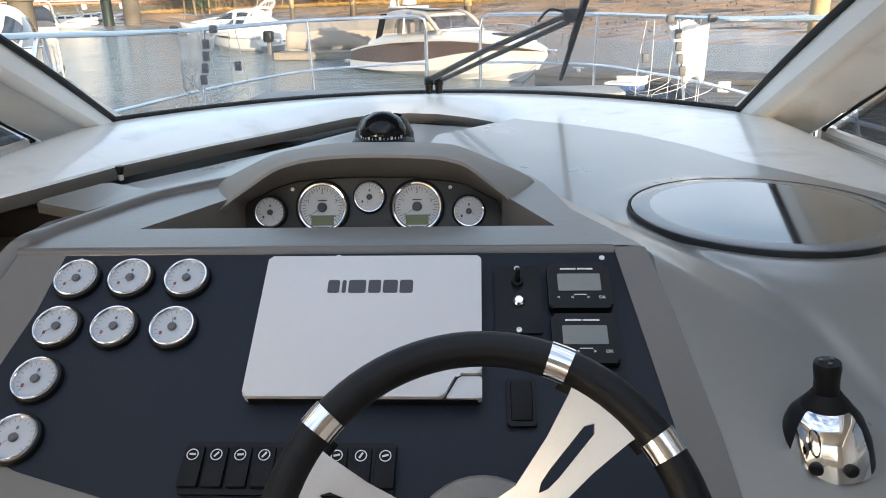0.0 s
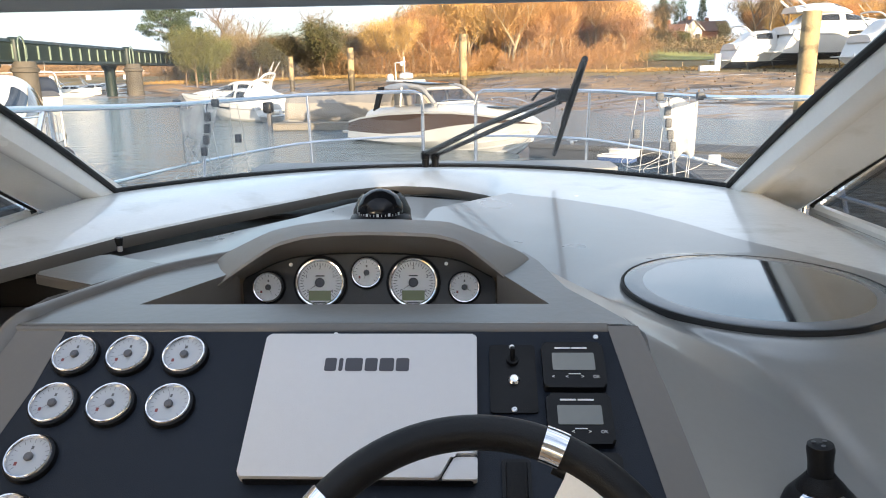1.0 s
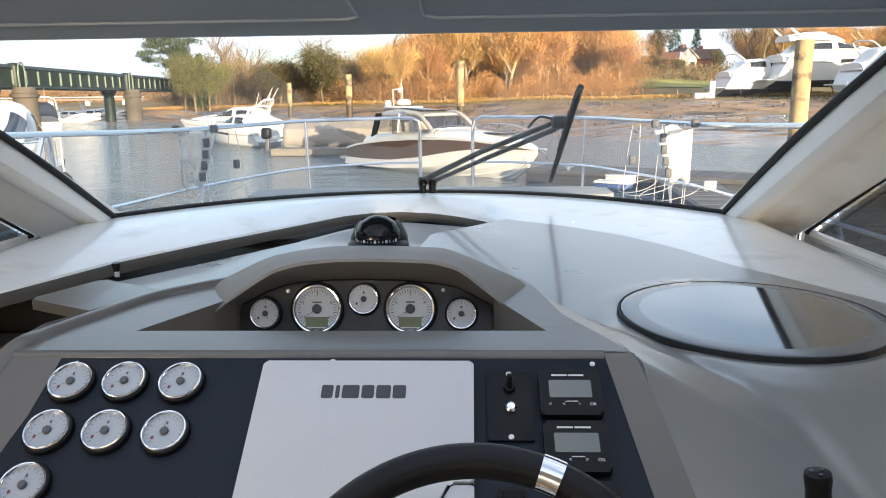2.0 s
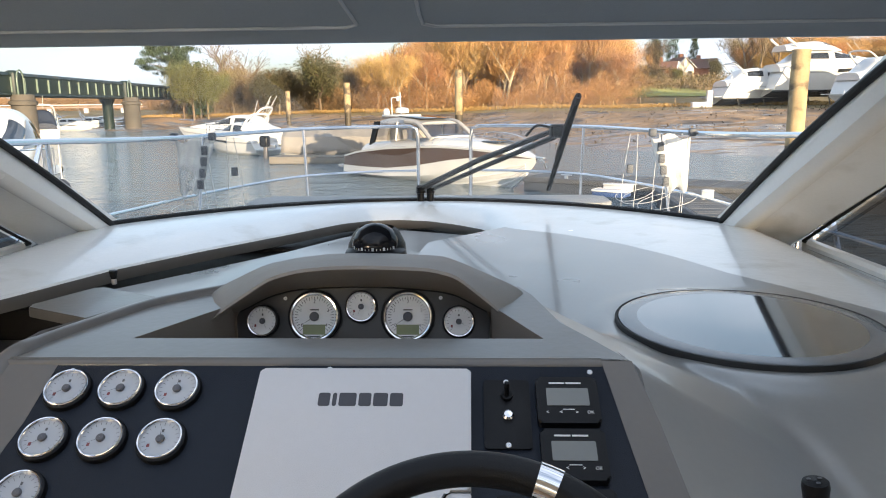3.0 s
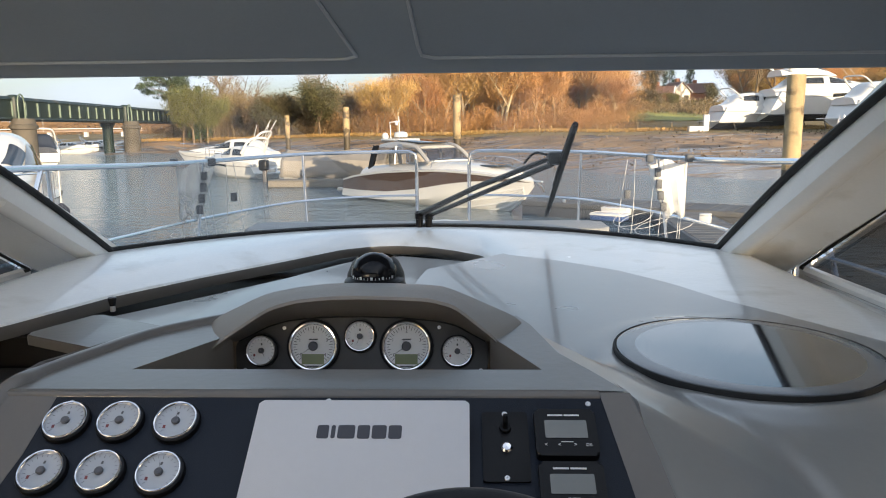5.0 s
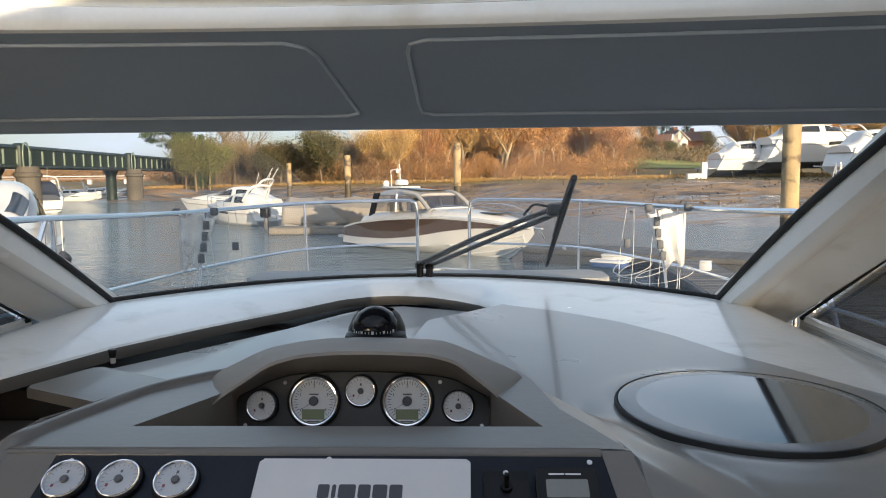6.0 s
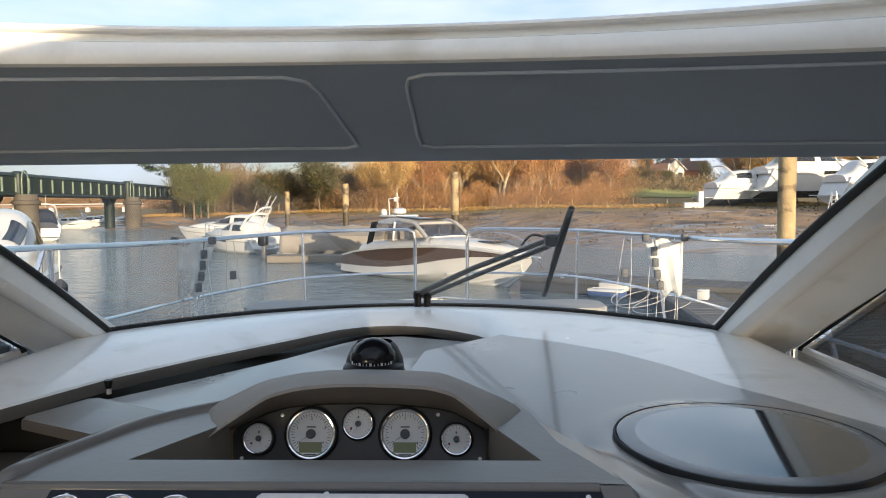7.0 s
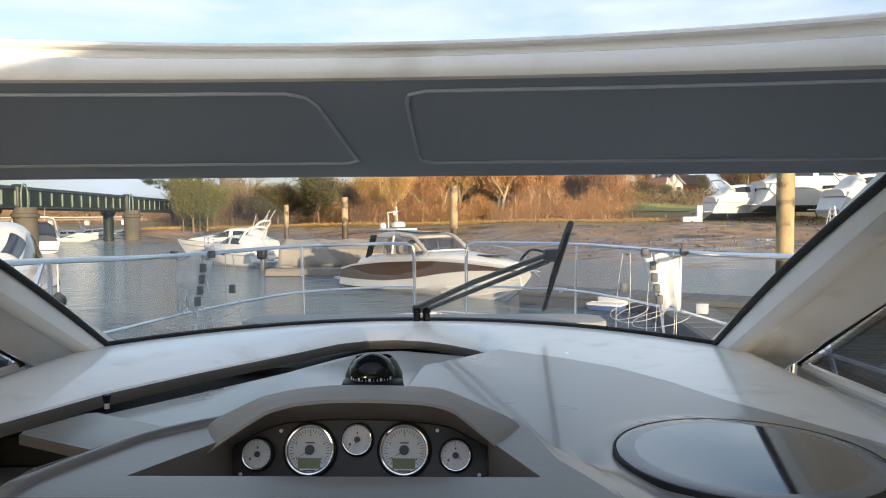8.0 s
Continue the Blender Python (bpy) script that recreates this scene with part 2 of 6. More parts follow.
M_FROST = material("frosted_border", (0.15, 0.155, 0.165), 0.24, var=0.06, coat=0.3)
M_DOME = material("smoked_dome", (0.008, 0.008, 0.010), 0.12, var=0.05, ior=1.35, rvar=0.02)
M_WINDSCREEN = sheet_glass("windscreen_glass", (0.95, 0.965, 0.965), dust=0.005, gloss=0.42)
M_SIDEGLASS = sheet_glass("tinted_side_glass", (0.13, 0.135, 0.145), dust=0.01)
M_GASKET = material("black_gasket", (0.009, 0.009, 0.009), 0.7, var=0.2)
M_WALL = material("white_cabin_wall", (0.74, 0.73, 0.70), 0.45, var=0.05, scale=3)
M_SOLE = material("teak_sole", (0.36, 0.26, 0.17), 0.5, var=0.25, scale=9)

# ---- the boat's interior ----
XC = -0.22                                   # the boat's centre line


def mirror(p):
    return (2 * XC - p[0], p[1], p[2])


def arc_y(x, back=0.0):
    r = x - XC
    return 3.84 - back - 0.36 * r * r - 0.05 * r ** 4


def lip_y(x):
    return lerp_table([(-1.80, 0.9), (-1.40, 2.02), (-1.347, 2.14), (-1.207, 2.505), (-1.012, 2.827), (-0.769, 3.176), (-0.574, 3.475), (-0.45, 3.56),
                       (-0.317, 3.585), (-0.17, 3.54), (-0.039, 3.438), (0.10, 3.28), (0.15, 3.04), (0.19, 2.97), (0.37, 2.84), (0.56, 2.64), (0.685, 2.42), (0.78, 2.18), (0.875, 2.02), (0.95, 1.875), (1.0, 1.785), (1.1, 1.60), (1.2, 1.48), (1.36, 1.40)], x)


def side_fall(x):
    """How far the mouldings fall towards the cabin sides."""
    return 0.085 * step((abs(x - XC) - 1.32) / 0.25)


# cream shelf under the windscreen, with its rounded lip
rings = []
for i in range(97):
    x = -1.80 + 3.16 * i / 96
    outer = min(arc_y(x), 3.03 + 0.35 * max(0, 1.27 - abs(x - XC)) / 0.02 * 0.2) if abs(x - XC) > 1.27 else arc_y(x)
    y0 = lip_y(x)
    merge = step((x - 0.10) / 0.15)
    row = [(x, outer + 0.05, 2.445), (x, outer, 2.445), (x, outer - 0.12 * min(1, (outer - y0)), 2.446)]
    for k in range(1, 6):
        t = k / 6
        row.append((x, outer + (y0 - outer) * (0.15 + 0.80 * t), 2.446 - 0.050 * t * t * (1 - merge)))
    row.append((x, y0 + 0.010, 2.394 + 0.050 * merge))
    row.append((x, y0, 2.386 + 0.058 * merge))
    row.append((x, y0 - 0.002, 2.376 + 0.056 * merge))
    row.append((x, y0 + 0.002, 2.356 + 0.012 * merge))
    row.append((x, y0 + 0.012, 2.343 + 0.02 * merge))
    row.append((x, y0 + 0.25, 2.338))
    rings.append([(a, b, c - side_fall(x)) for a, b, c in row])
fixed("shelf_lip", sheet([r[9:] for r in rings]), M_DASH, "grey rounded lip along the shelf's edge", "trim")
rings = [r[:10] for r in rings]
shelf = fixed("dash_shelf", sheet(rings), M_CREAM, "cream gelcoat shelf curving along under the windscreen", "shelf")


def dash_height(x, y):
    deck = 2.446 - 0.086 * step((1.33 - y) / 0.34) - 0.03 * step((1.0 - y) / 0.5)
    edge = soft_table([(0.4, 0.36), (0.75, 0.335), (1.10, 0.285), (1.22, 0.225), (1.33, 0.186), (1.51, 0.15), (1.60, 0.125)], y, 0.12)
    cons = 2.557 - 0.674 * max(0.0, 1.13 - y) if y < 1.62 else 2.50
    fade = 1 - step((y - 1.45) / 0.2)
    w = (1 - step((x - edge) / lerp_table([(0.5, 0.12), (0.95, 0.15), (1.3, 0.15), (1.5, 0.07)], y))) * fade
    r = math.hypot(x - 0.642, y - 1.665)
    rim = 0.004 * step((r - 0.275) / 0.03) * (1 - step((r - 0.315) / 0.05))
    soft = deck + (cons - deck) * w + rim * (1 - w)
    # a flat face falls from the console's edge to a crease below the round cover
    fold = soft_table([(0.6, 0.64), (0.9, 0.612), (1.17, 0.555), (1.265, 0.519), (1.306, 0.494), (1.37, 0.452), (1.44, 0.418), (1.6, 0.382)], y, 0.09)
    t = (x - edge) / (fold - edge)
    if t <= 0:
        face = cons
    elif t < 1:
        face = cons + (deck - 0.005 - cons) * t + rim * step((t - 0.5) / 0.5)
    else:
        face = deck - 0.005 * (1 - step((x - fold) / 0.04)) + rim
    g = 1 - step((y - 1.42) / 0.22)
    return soft + (face - soft) * g


rings = []
yl = [(-0.20, 1.62), (0.085, 1.60), (0.130, 1.50), (0.166, 1.33), (0.205, 1.22), (0.240, 1.10), (0.265, 0.75), (0.28, 0.40), (1.36, 0.40)]
yu = [(-0.20, 1.95), (-0.127, 2.68), (0.14, 2.98), (0.165, 3.015), (0.19, 2.98), (0.37, 2.85), (0.56, 2.65), (0.685, 2.43), (0.78, 2.19), (0.875, 2.03), (0.95, 1.885), (1.0, 1.795), (1.1, 1.61), (1.2, 1.49), (1.36, 1.41)]
xs = [-0.20 + 0.5 * i / 80 for i in range(80)] + [0.30 + 1.06 * i / 95 for i in range(96)]
for x in xs:
    a, b = lerp_table(yl, x), lerp_table(yu, x)
    row = [(x, a, dash_height(x, a) - 0.10)]
    row += [(x, a + (b - a) * k / 160, dash_height(x, a + (b - a) * k / 160)) for k in range(161)]
    row.append((x, b, 2.36 if x < 0.17 else 2.42))
    rings.append([(p, q, r - side_fall(x)) for p, q, r in row])
edge = [(p[0] - 0.002, p[1], p[2] - 0.07) for p in rings[0]]
dash_top = fixed("dash_top", sheet([edge] + rings), M_DASHTOP, "glossy pale grey moulded dash top", "dashboard", sharp=50)

# round tinted cover let into the dash top
cover = thing("round_cover", pose(0.642, 1.665, 2.4545), "round smoked glossy cover let into the dash top", "cover")
part("tinted_plate", lathe([(0.0005, 0.0050), (0.238, 0.0050)], 72), M_TINTED, cover)
part("frosted_border", lathe([(0.238, 0.0050), (0.274, 0.0050), (0.279, 0.0035), (0.281, -0.02)], 72), M_FROST, cover, "frosted grey border")
part("gasket", lathe([(0.280, -0.02), (0.280, 0.002), (0.282, 0.004), (0.285, 0.004), (0.287, 0.001), (0.287, -0.02)], 72), M_GASKET, cover, "thin black rubber gasket")

# sliding hatch, its beam and the companionway beside the console
hatch = thing("companionway_hatch", pose(0, 0, 2.36), "glossy grey sliding hatch beside the helm", "hatch")
plate = [(-1.14, 2.33), (-0.62, 1.62), (0.12, 1.62), (0.20, 3.05), (0.02, 3.30), (-0.28, 3.44), (-0.44, 3.40), (-0.537, 3.252), (-0.71, 2.939), (-0.933, 2.612)]
part("hatch_plate", prism(plate, -0.012, 0.0, 0.002), M_DASHTOP, hatch)
beam = [(-1.225, 2.02), (-0.60, 1.71), (-0.50, 1.90), (-1.125, 2.245)]
part("hatch_beam", prism(list(soften(beam, 0.02)), 0.004, 0.034, 0.011, 4), M_DASH, hatch, "grey moulded hatch beam")
knob = thing("latch_knob", pose(-1.155, 2.395, 2.372) @ Matrix.Scale(0.85, 4), "small dark latch knob on the shelf's edge", "latch")
part("stem", lathe([(0.0005, -0.01), (0.010, -0.01), (0.010, 0.0), (0.009, 0.02), (0.0005, 0.022)], 16), M_STEEL, knob)
part("grip", lathe([(0.0005, 0.045), (0.015, 0.045), (0.017, 0.040), (0.011, 0.012), (0.0005, 0.010)], 20), M_BLACK, knob)
fixed("companionway_side", prism(soften([(-1.95, 1.2), (-1.30, 1.40), (-1.13, 1.71), (-1.03, 1.90), (-1.0, 2.3), (-1.95, 2.3)], 0.03), 2.10, 2.20, 0.02, 3), M_DASH, "grey moulded side of the companionway", "companionway")
# surfaces coloured near black for the shade inside the slot and companionway
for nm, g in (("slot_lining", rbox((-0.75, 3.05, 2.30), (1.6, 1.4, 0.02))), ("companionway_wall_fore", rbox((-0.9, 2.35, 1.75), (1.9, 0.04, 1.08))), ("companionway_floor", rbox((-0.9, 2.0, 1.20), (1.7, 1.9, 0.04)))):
    fixed(nm, g, M_DARKVOID, "near-black surface standing in for the companionway's shade", "wall")

# pillars, with a rolled bead beside the glass
G0, G1 = Vector((1.065, 3.115, 2.440)), Vector((1.130, 1.93, 3.105))
W0, W1 = Vector((1.345, 3.00, 2.385)), Vector((1.470, 1.90, 3.02))
def pillar_rows(flip):
    rows = []
    for i in range(-2, 21):
        t = i / 18
        g, w = G0.lerp(G1, t), W0.lerp(W1, t)
        d = w - g
        nrm = d.cross(G1 - G0).normalized()
        if nrm.x > 0:
            nrm = -nrm
        row = []
        for s, h in ((-0.02, -0.05), (0.0, 0.0), (0.02, 0.018), (0.08, 0.042), (0.18, 0.050), (0.28, 0.040), (0.36, 0.020), (0.40, 0.010), (0.60, 0.004), (0.85, 0.0), (0.95, 0.004), (1.0, -0.006), (1.02, -0.05)):
            row.append(g + d * s + nrm * h)
        rows.append([mirror(p) for p in row] if flip else row)
    return rows
for side, flip in (("starboard", False), ("port", True)):
    fixed("pillar_" + side, sheet(pillar_rows(flip)), M_CREAM, "cream moulded windscreen pillar with a rolled bead", "pillar")

# side walls with their window openings
def side_wall(flip):
    X = 1.36
    pts = {"a": (X, 3.1, 1.2), "b": (X, -2.6, 1.2), "c": (1.46, -2.6, 3.28), "d": (1.47, 1.7, 3.28), "e": (1.34, 3.02, 2.385), "f": (1.365, 3.0, 2.36),
           "w0": (1.345, 2.98, 2.39), "w1": (1.46, 1.95, 3.02), "w2": (1.46, 0.2, 3.02), "w3": (1.38, 0.2, 2.39)}
    v = [mirror(p) if flip else p for p in pts.values()]
    k = list(pts).index
    f = [(k("a"), k("b"), k("w3"), k("w0")), (k("b"), k("c"), k("w2"), k("w3")), (k("c"), k("d"), k("w1"), k("w2"))]
    return v, f
for side, flip in (("starboard", False), ("port", True)):
    wall = fixed("wall_" + side, side_wall(flip), M_CREAM, "cream moulded cabin side", "wall", sharp=0)
    thick(wall, 0.05, 1.0 if flip else -1.0)
    v = [(1.375, 2.99, 2.38), (1.485, 1.95, 3.03), (1.485, 0.19, 3.03), (1.405, 0.19, 2.38)]
    pane = thing("window_" + side, pose(0, 0, 0), "dark tinted side window in a black gasket", "window", kind="structure")
    loop = [mirror(p) if flip else p for p in [(1.348, 2.975, 2.392), (1.458, 1.95, 3.015), (1.458, 0.2, 3.015), (1.38, 0.2, 2.392)]]
    part("pane", ([mirror(p) if flip else p for p in v], [(0, 1, 2, 3)]), M_SIDEGLASS, pane, sharp=0)
    part("gasket", tube(smooth_path(loop, 1, True), 0.008, 6, True), M_GASKET, pane)
    sill = [(1.352, 2.92, 2.386), (1.36, 2.0, 2.392), (1.375, 0.2, 2.392)]
    part("sill", tube(smooth_path([mirror(p) if flip else p for p in sill], 6), 0.022, 8), M_CREAM, pane, "cream rounded sill")

# windscreen
def screen_top(x):
    return Vector((XC + (x - XC) * 1.345 / 1.285, 2.03 - 0.09 * ((x - XC) / 1.285) ** 2, 3.10))
rows = []
for i in range(41):
    x = XC - 1.285 + 2.57 * i / 40
    lo, hi = Vector((x, arc_y(x) + (0.0), 2.448)), screen_top(x)
    rows.append([lo.lerp(hi, k / 10) + Vector((0, 0, 0.03 * math.sin(math.pi * k / 10))) for k in range(11)])
screen = thing("windscreen", pose(0, 0, 0), "wide raked windscreen, slightly dusty, in a black gasket", "windscreen", kind="structure")
pane = part("pane", sheet(rows), M_WINDSCREEN, screen)
pane.visible_shadow = False
part("gasket", tube([r[0] + Vector((0, 0.0, 0.004)) for r in rows], 0.011, 8), M_GASKET, screen)
for r, nm in ((rows[0], "gasket"), (rows[-1], "gasket")):
    part(nm, tube(r, 0.014, 8), M_GASKET, screen)

# front of the hard top: grey headlining, two raised panel beads, the rim of the open roof
def rim_y(x):
    r = x - XC
    return 1.525 - 0.055 * r * r
rows = []
for i in range(61):
    x = XC - 1.75 + 3.5 * i / 60
    r = abs(x - XC)
    rows.append([(x, 2.03, 3.16), (x, 2.03, 3.115), (x, 2.015, 3.102), (x, 1.97, 3.092), (x, 1.945, 3.092), (x, 1.925, 3.108), (x, 1.90, 3.122), (x, rim_y(x) + 0.025, 3.252), (x, rim_y(x), 3.262)])
header = fixed("ceiling_header", sheet(rows), M_HEADER, "dark grey moulded headlining above the windscreen", "ceiling")
rows = []
for i in range(61):
    x = XC - 1.75 + 3.5 * i / 60
    r = abs(x - XC)
    y, up = rim_y(x), 1 + 0.35 * min(1.3, r) ** 2
    prof = [(0.002, -0.002), (-0.010, 0.002), (-0.015, 0.012), (-0.014, 0.028), (-0.006, 0.042), (0.006, 0.046), (0.020, 0.047), (0.022, 0.055), (0.020, 0.062), (0.004, 0.064), (0.0, 0.068), (0.002, 0.073), (0.012, 0.077), (0.10, 0.075), (0.48, 0.0), (0.60, -0.10), (0.55, -0.115)]
    rows.append([(x, y + a, 3.262 + b * (up if k < 13 else 1)) for k, (a, b) in enumerate(prof)])
fixed("roof_rim", sheet(rows), M_CREAM, "cream rounded rim of the open sun roof", "roof")
def on_header(x, s):
    """A point of the headlining: s from 0 at its front lip to 1 at the rim."""
    y0, y1 = 1.90, rim_y(x) + 0.025
    return Vector((x, y0 + (y1 - y0) * s, 3.122 + 0.130 * s - 0.002))
for nm, ends in (("port", [(-1.9, 0.02), (-0.270, 0.02), (-0.242, 0.06), (-0.250, 0.18), (-0.288, 0.80), (-0.306, 0.90), (-0.35, 0.95), (-1.9, 0.95)]),
                 ("starboard", [(1.45, 0.02), (-0.055, 0.02), (-0.085, 0.06), (-0.090, 0.18), (-0.098, 0.82), (-0.090, 0.92), (-0.055, 0.96), (1.45, 0.96)])):
    pts = []
    for a, b in zip(ends[:-1], ends[1:]):
        nseg = 24 if abs(a[0] - b[0]) > 0.5 else 4
        pts += [on_header(a[0] + (b[0] - a[0]) * k / nseg, a[1] + (b[1] - a[1]) * k / nseg) for k in range(nseg)]
    fixed("trim_" + nm, tube(pts, 0.0045, 6), M_BEAD, "raised bead round a headlining panel", "trim")
# the rest of the hard top, open above the helm; its unseen aft panel is sized to shade the console
roof = join(rbox((-1.60, -0.55, 3.29), (0.5, 4.2, 0.12), 0.03), rbox((1.16, -0.55, 3.29), (0.5, 4.2, 0.12), 0.03), rbox((XC, -1.425, 3.31), (3.2, 2.35, 0.12), 0.03))
fixed("ceiling", roof, M_CREAM, "cream hard top with its sun roof slid open", "ceiling")
# unseen stack added along the roof to keep direct sun off the headlining
blocker = thing("folded_sunroof", pose(0.965, -0.55, 3.37), "unseen pale slabs stacked on the hard top to block the sun", "sun roof")
for k in range(5):
    part("canvas_fold", rbox((0.008 * (k % 2), 0, 0.045 + 0.085 * k), (0.16, 3.7, 0.095), 0.03, 4), M_WALL, blocker)
# the second, tall box is added out of view to stop sun reaching the helm
fixed("wall_aft", join(rbox((XC, -2.65, 1.65), (3.6, 0.08, 1.0)), rbox((1.12, -2.65, 2.72), (0.9, 0.08, 1.15))), M_WALL, "low pale bulkhead before the open cockpit, with an unseen starboard sun block", "wall")
fixed("floor", rbox((XC, -0.6, 1.17), (3.3, 4.2, 0.05)), M_SOLE, "brown cockpit sole", "floor")
# shade below the dash is put into this wall's near-black colour
fixed("wall_fore", rbox((XC + 0.4, 3.2, 1.75), (2.4, 0.05, 1.15)), M_DARKVOID, "near-black wall standing in for the shade under the dash", "wall")

# ---- helm console ----
ZL = 2.562
console = thing("helm_console", pose(0, 0, ZL), "beige moulded helm console with a hooded binnacle", "console")
R0, R1, R2, R3 = (-0.538, 1.228), (0.146, 1.228), (0.066, 1.43), (-0.44, 1.43)
A = [(-0.705, 1.126), (-0.706, 1.175), (-0.692, 1.224), (-0.615, 1.444), (-0.519, 1.545)]
B = [(0.262, 1.13), (0.225, 1.224), (0.183, 1.32), (0.150, 1.506), (0.126, 1.58)]
def at(p, z=0.0):
    return (p[0], p[1], z)
v = [at(p) for p in A] + [at(p) for p in B] + [at(R0), at(R1), at(R2), at(R3)]
f = [(0, 5, 6, 11, 10, 2, 1), (10, 13, 4, 3, 2), (11, 6, 7, 8, 9, 12)]
low = [at((p[0] - 0.004, p[1]), -0.9) for p in A]
n = len(v)
v += low
f += [(i, n + i, n + i + 1, i + 1) for i in range(4)]
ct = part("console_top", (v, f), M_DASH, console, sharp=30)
bv = ct.modifiers.new("rounding", "BEVEL")
bv.width, bv.segments, bv.limit_method, bv.angle_limit = 0.014, 4, "ANGLE", radians(35)
part("edge_roll", tube([(-0.70, 1.133, -0.011), (-0.2, 1.133, -0.011), (0.222, 1.133, -0.011)], 0.0125, 12), M_DASH, console)
# binnacle recess
zf, yf = 2.43 - ZL, 1.476
v = [at(R0), at(R1), at(R2), at(R3), (-0.50, yf + 0.03, zf), (0.11, yf + 0.03, zf), (0.10, 1.55, -0.004), (-0.48, 1.55, -0.004)]
v[4:6] = [(-0.455, yf + 0.012, zf), (0.070, yf + 0.012, zf)]
v[6:8] = [(0.080, 1.53, -0.004), (-0.465, 1.53, -0.004)]
part("recess", (v, [(0, 1, 5, 4), (0, 4, 7, 3), (1, 2, 6, 5)]), M_HOOD, console, sharp=20)
# hood
FAS = [(-0.452, 2.524), (-0.386, 2.557), (-0.342, 2.569), (-0.269, 2.575), (-0.193, 2.576), (-0.113, 2.574), (-0.039, 2.567), (-0.002, 2.560), (0.065, 2.525)]
BR = [(-0.437, 2.566), (-0.353, 2.621), (-0.298, 2.636), (-0.235, 2.642), (-0.175, 2.643), (-0.107, 2.641), (-0.049, 2.638), (0.000, 2.625), (0.075, 2.564)]
TP = [(-0.492, 2.575), (-0.392, 2.623), (-0.326, 2.637), (-0.257, 2.645), (-0.192, 2.646), (-0.119, 2.645), (-0.028, 2.640), (0.016, 2.623), (0.126, 2.573)]
rows = []
for (fx, fz), (bx, bz), (tx, tz) in zip(FAS, BR, TP):
    fy = 1.502 + (fz - 2.522) * 0.314
    top = bz + 0.012
    rows.append([(fx, fy + 0.02, fz - ZL + 0.004), (fx, fy, fz - ZL), ((fx + bx) / 2, 1.455, (fz + bz) / 2 - ZL + 0.004), (bx, 1.412, bz - ZL - 0.010), (bx, 1.401, bz - ZL - 0.003),
                 (bx, 1.404, bz - ZL + 0.003), ((bx + tx) / 2, 1.455, (bz + tz) / 2 - ZL + 0.004), (tx, 1.52, tz - ZL), (tx, 1.545, tz - ZL - 0.012),
                 (tx - 0.03 * (tx - XC), 1.60, max(2.47, tz - 0.09) - ZL), (tx - 0.05 * (tx - XC), 1.64, 2.40 - ZL)])
TAIL = [(0.02, -0.01, -0.02)] * 4 + [(0.025, -0.012, -0.014), (0.025, -0.012, -0.014), (0.028, -0.012, -0.014), (0.03, -0.01, -0.014), (0.03, -0.01, -0.02), (0.05, -0.05, -0.05), (0.04, -0.05, -0.12)]
def tail(row, sgn):
    return [(p[0] + sgn * d[0], p[1] + d[1], d[2] - 0.002) for p, d in zip(row, TAIL)]
rows = [tail(rows[0], -1)] + rows + [tail(rows[-1], 0.6)]
smooth_rows = []
for k in range(len(rows[0])):
    col = [r[k] for r in rows]
    out = []
    for i in range(len(col) - 1):
        a, b = Vector(col[i]), Vector(col[i + 1])
        out += [a.lerp(b, t / 4) for t in range(4)]
    out.append(Vector(col[-1]))
    for _ in range(1):
        out = [out[0]] + [(out[i - 1] + 2 * out[i] + out[i + 1]) / 4 for i in range(1, len(out) - 1)] + [out[-1]]
    smooth_rows.append(out)
part("hood", sheet(smooth_rows), M_HOOD, console, "taupe hood over the binnacle", sharp=28)
# the sloping frame round the instrument panel
SLOPE = pose(0, 1.12, 2.555, 34)
LOCAL = pose(0, 0, -ZL) @ SLOPE
def slope_outline(points):
    return [(u, -v) for u, v in points]
PANEL = [(-0.606, -0.012), (-0.617, 0.10), (-0.640, 0.20), (-0.655, 0.29), (-0.560, 0.335), (-0.42, 0.372), (-0.30, 0.395), (0.10, 0.41), (0.288, 0.41), (0.268, 0.28), (0.222, -0.012)]
FRAME_L = [(-0.705, -0.010), (-0.722, 0.04), (-0.76, 0.14), (-0.80, 0.30), (-0.80, 0.62)]
FRAME_R = [(0.268, -0.010), (0.292, 0.10), (0.322, 0.28), (0.36, 0.62)]
v = [(u, -w, -0.001) for u, w in FRAME_L] + [(u, -w, -0.001) for u, w in FRAME_R] + [(u, -w, -0.001) for u, w in PANEL] + [(u, -w, -0.008) for u, w in PANEL]
P = 9
Q = P + len(PANEL)
f = [(0, 1, P + 1, P + 0), (1, 2, P + 2, P + 1), (2, 3, P + 3, P + 2), (3, 4, P + 5, P + 4, P + 3), (4, 8, P + 8, P + 7, P + 6, P + 5), (8, 7, P + 9, P + 8), (7, 6, P + 9), (6, 5, P + 10, P + 9), (5, 0, P, P + 10)]
f += [(P + i, P + (i + 1) % 11, Q + (i + 1) % 11, Q + i) for i in range(11)]
side = len(v)
v += [(u - 0.03, -w + 0.05, -0.5) for u, w in FRAME_L]
f += [(i, i + 1, side + i + 1, side + i) for i in range(4)]
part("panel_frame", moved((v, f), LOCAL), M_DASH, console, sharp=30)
lip = [LOCAL @ Vector((u + 0.012, -w, -0.014)) for u, w in ((-0.80, 0.55), (-0.80, 0.30), (-0.76, 0.14), (-0.724, 0.05))]
lip += [Vector((x, y, -0.010)) for x, y in ((-0.695, 1.150), (-0.683, 1.215), (-0.648, 1.315), (-0.602, 1.430), (-0.535, 1.512), (-0.485, 1.558))]
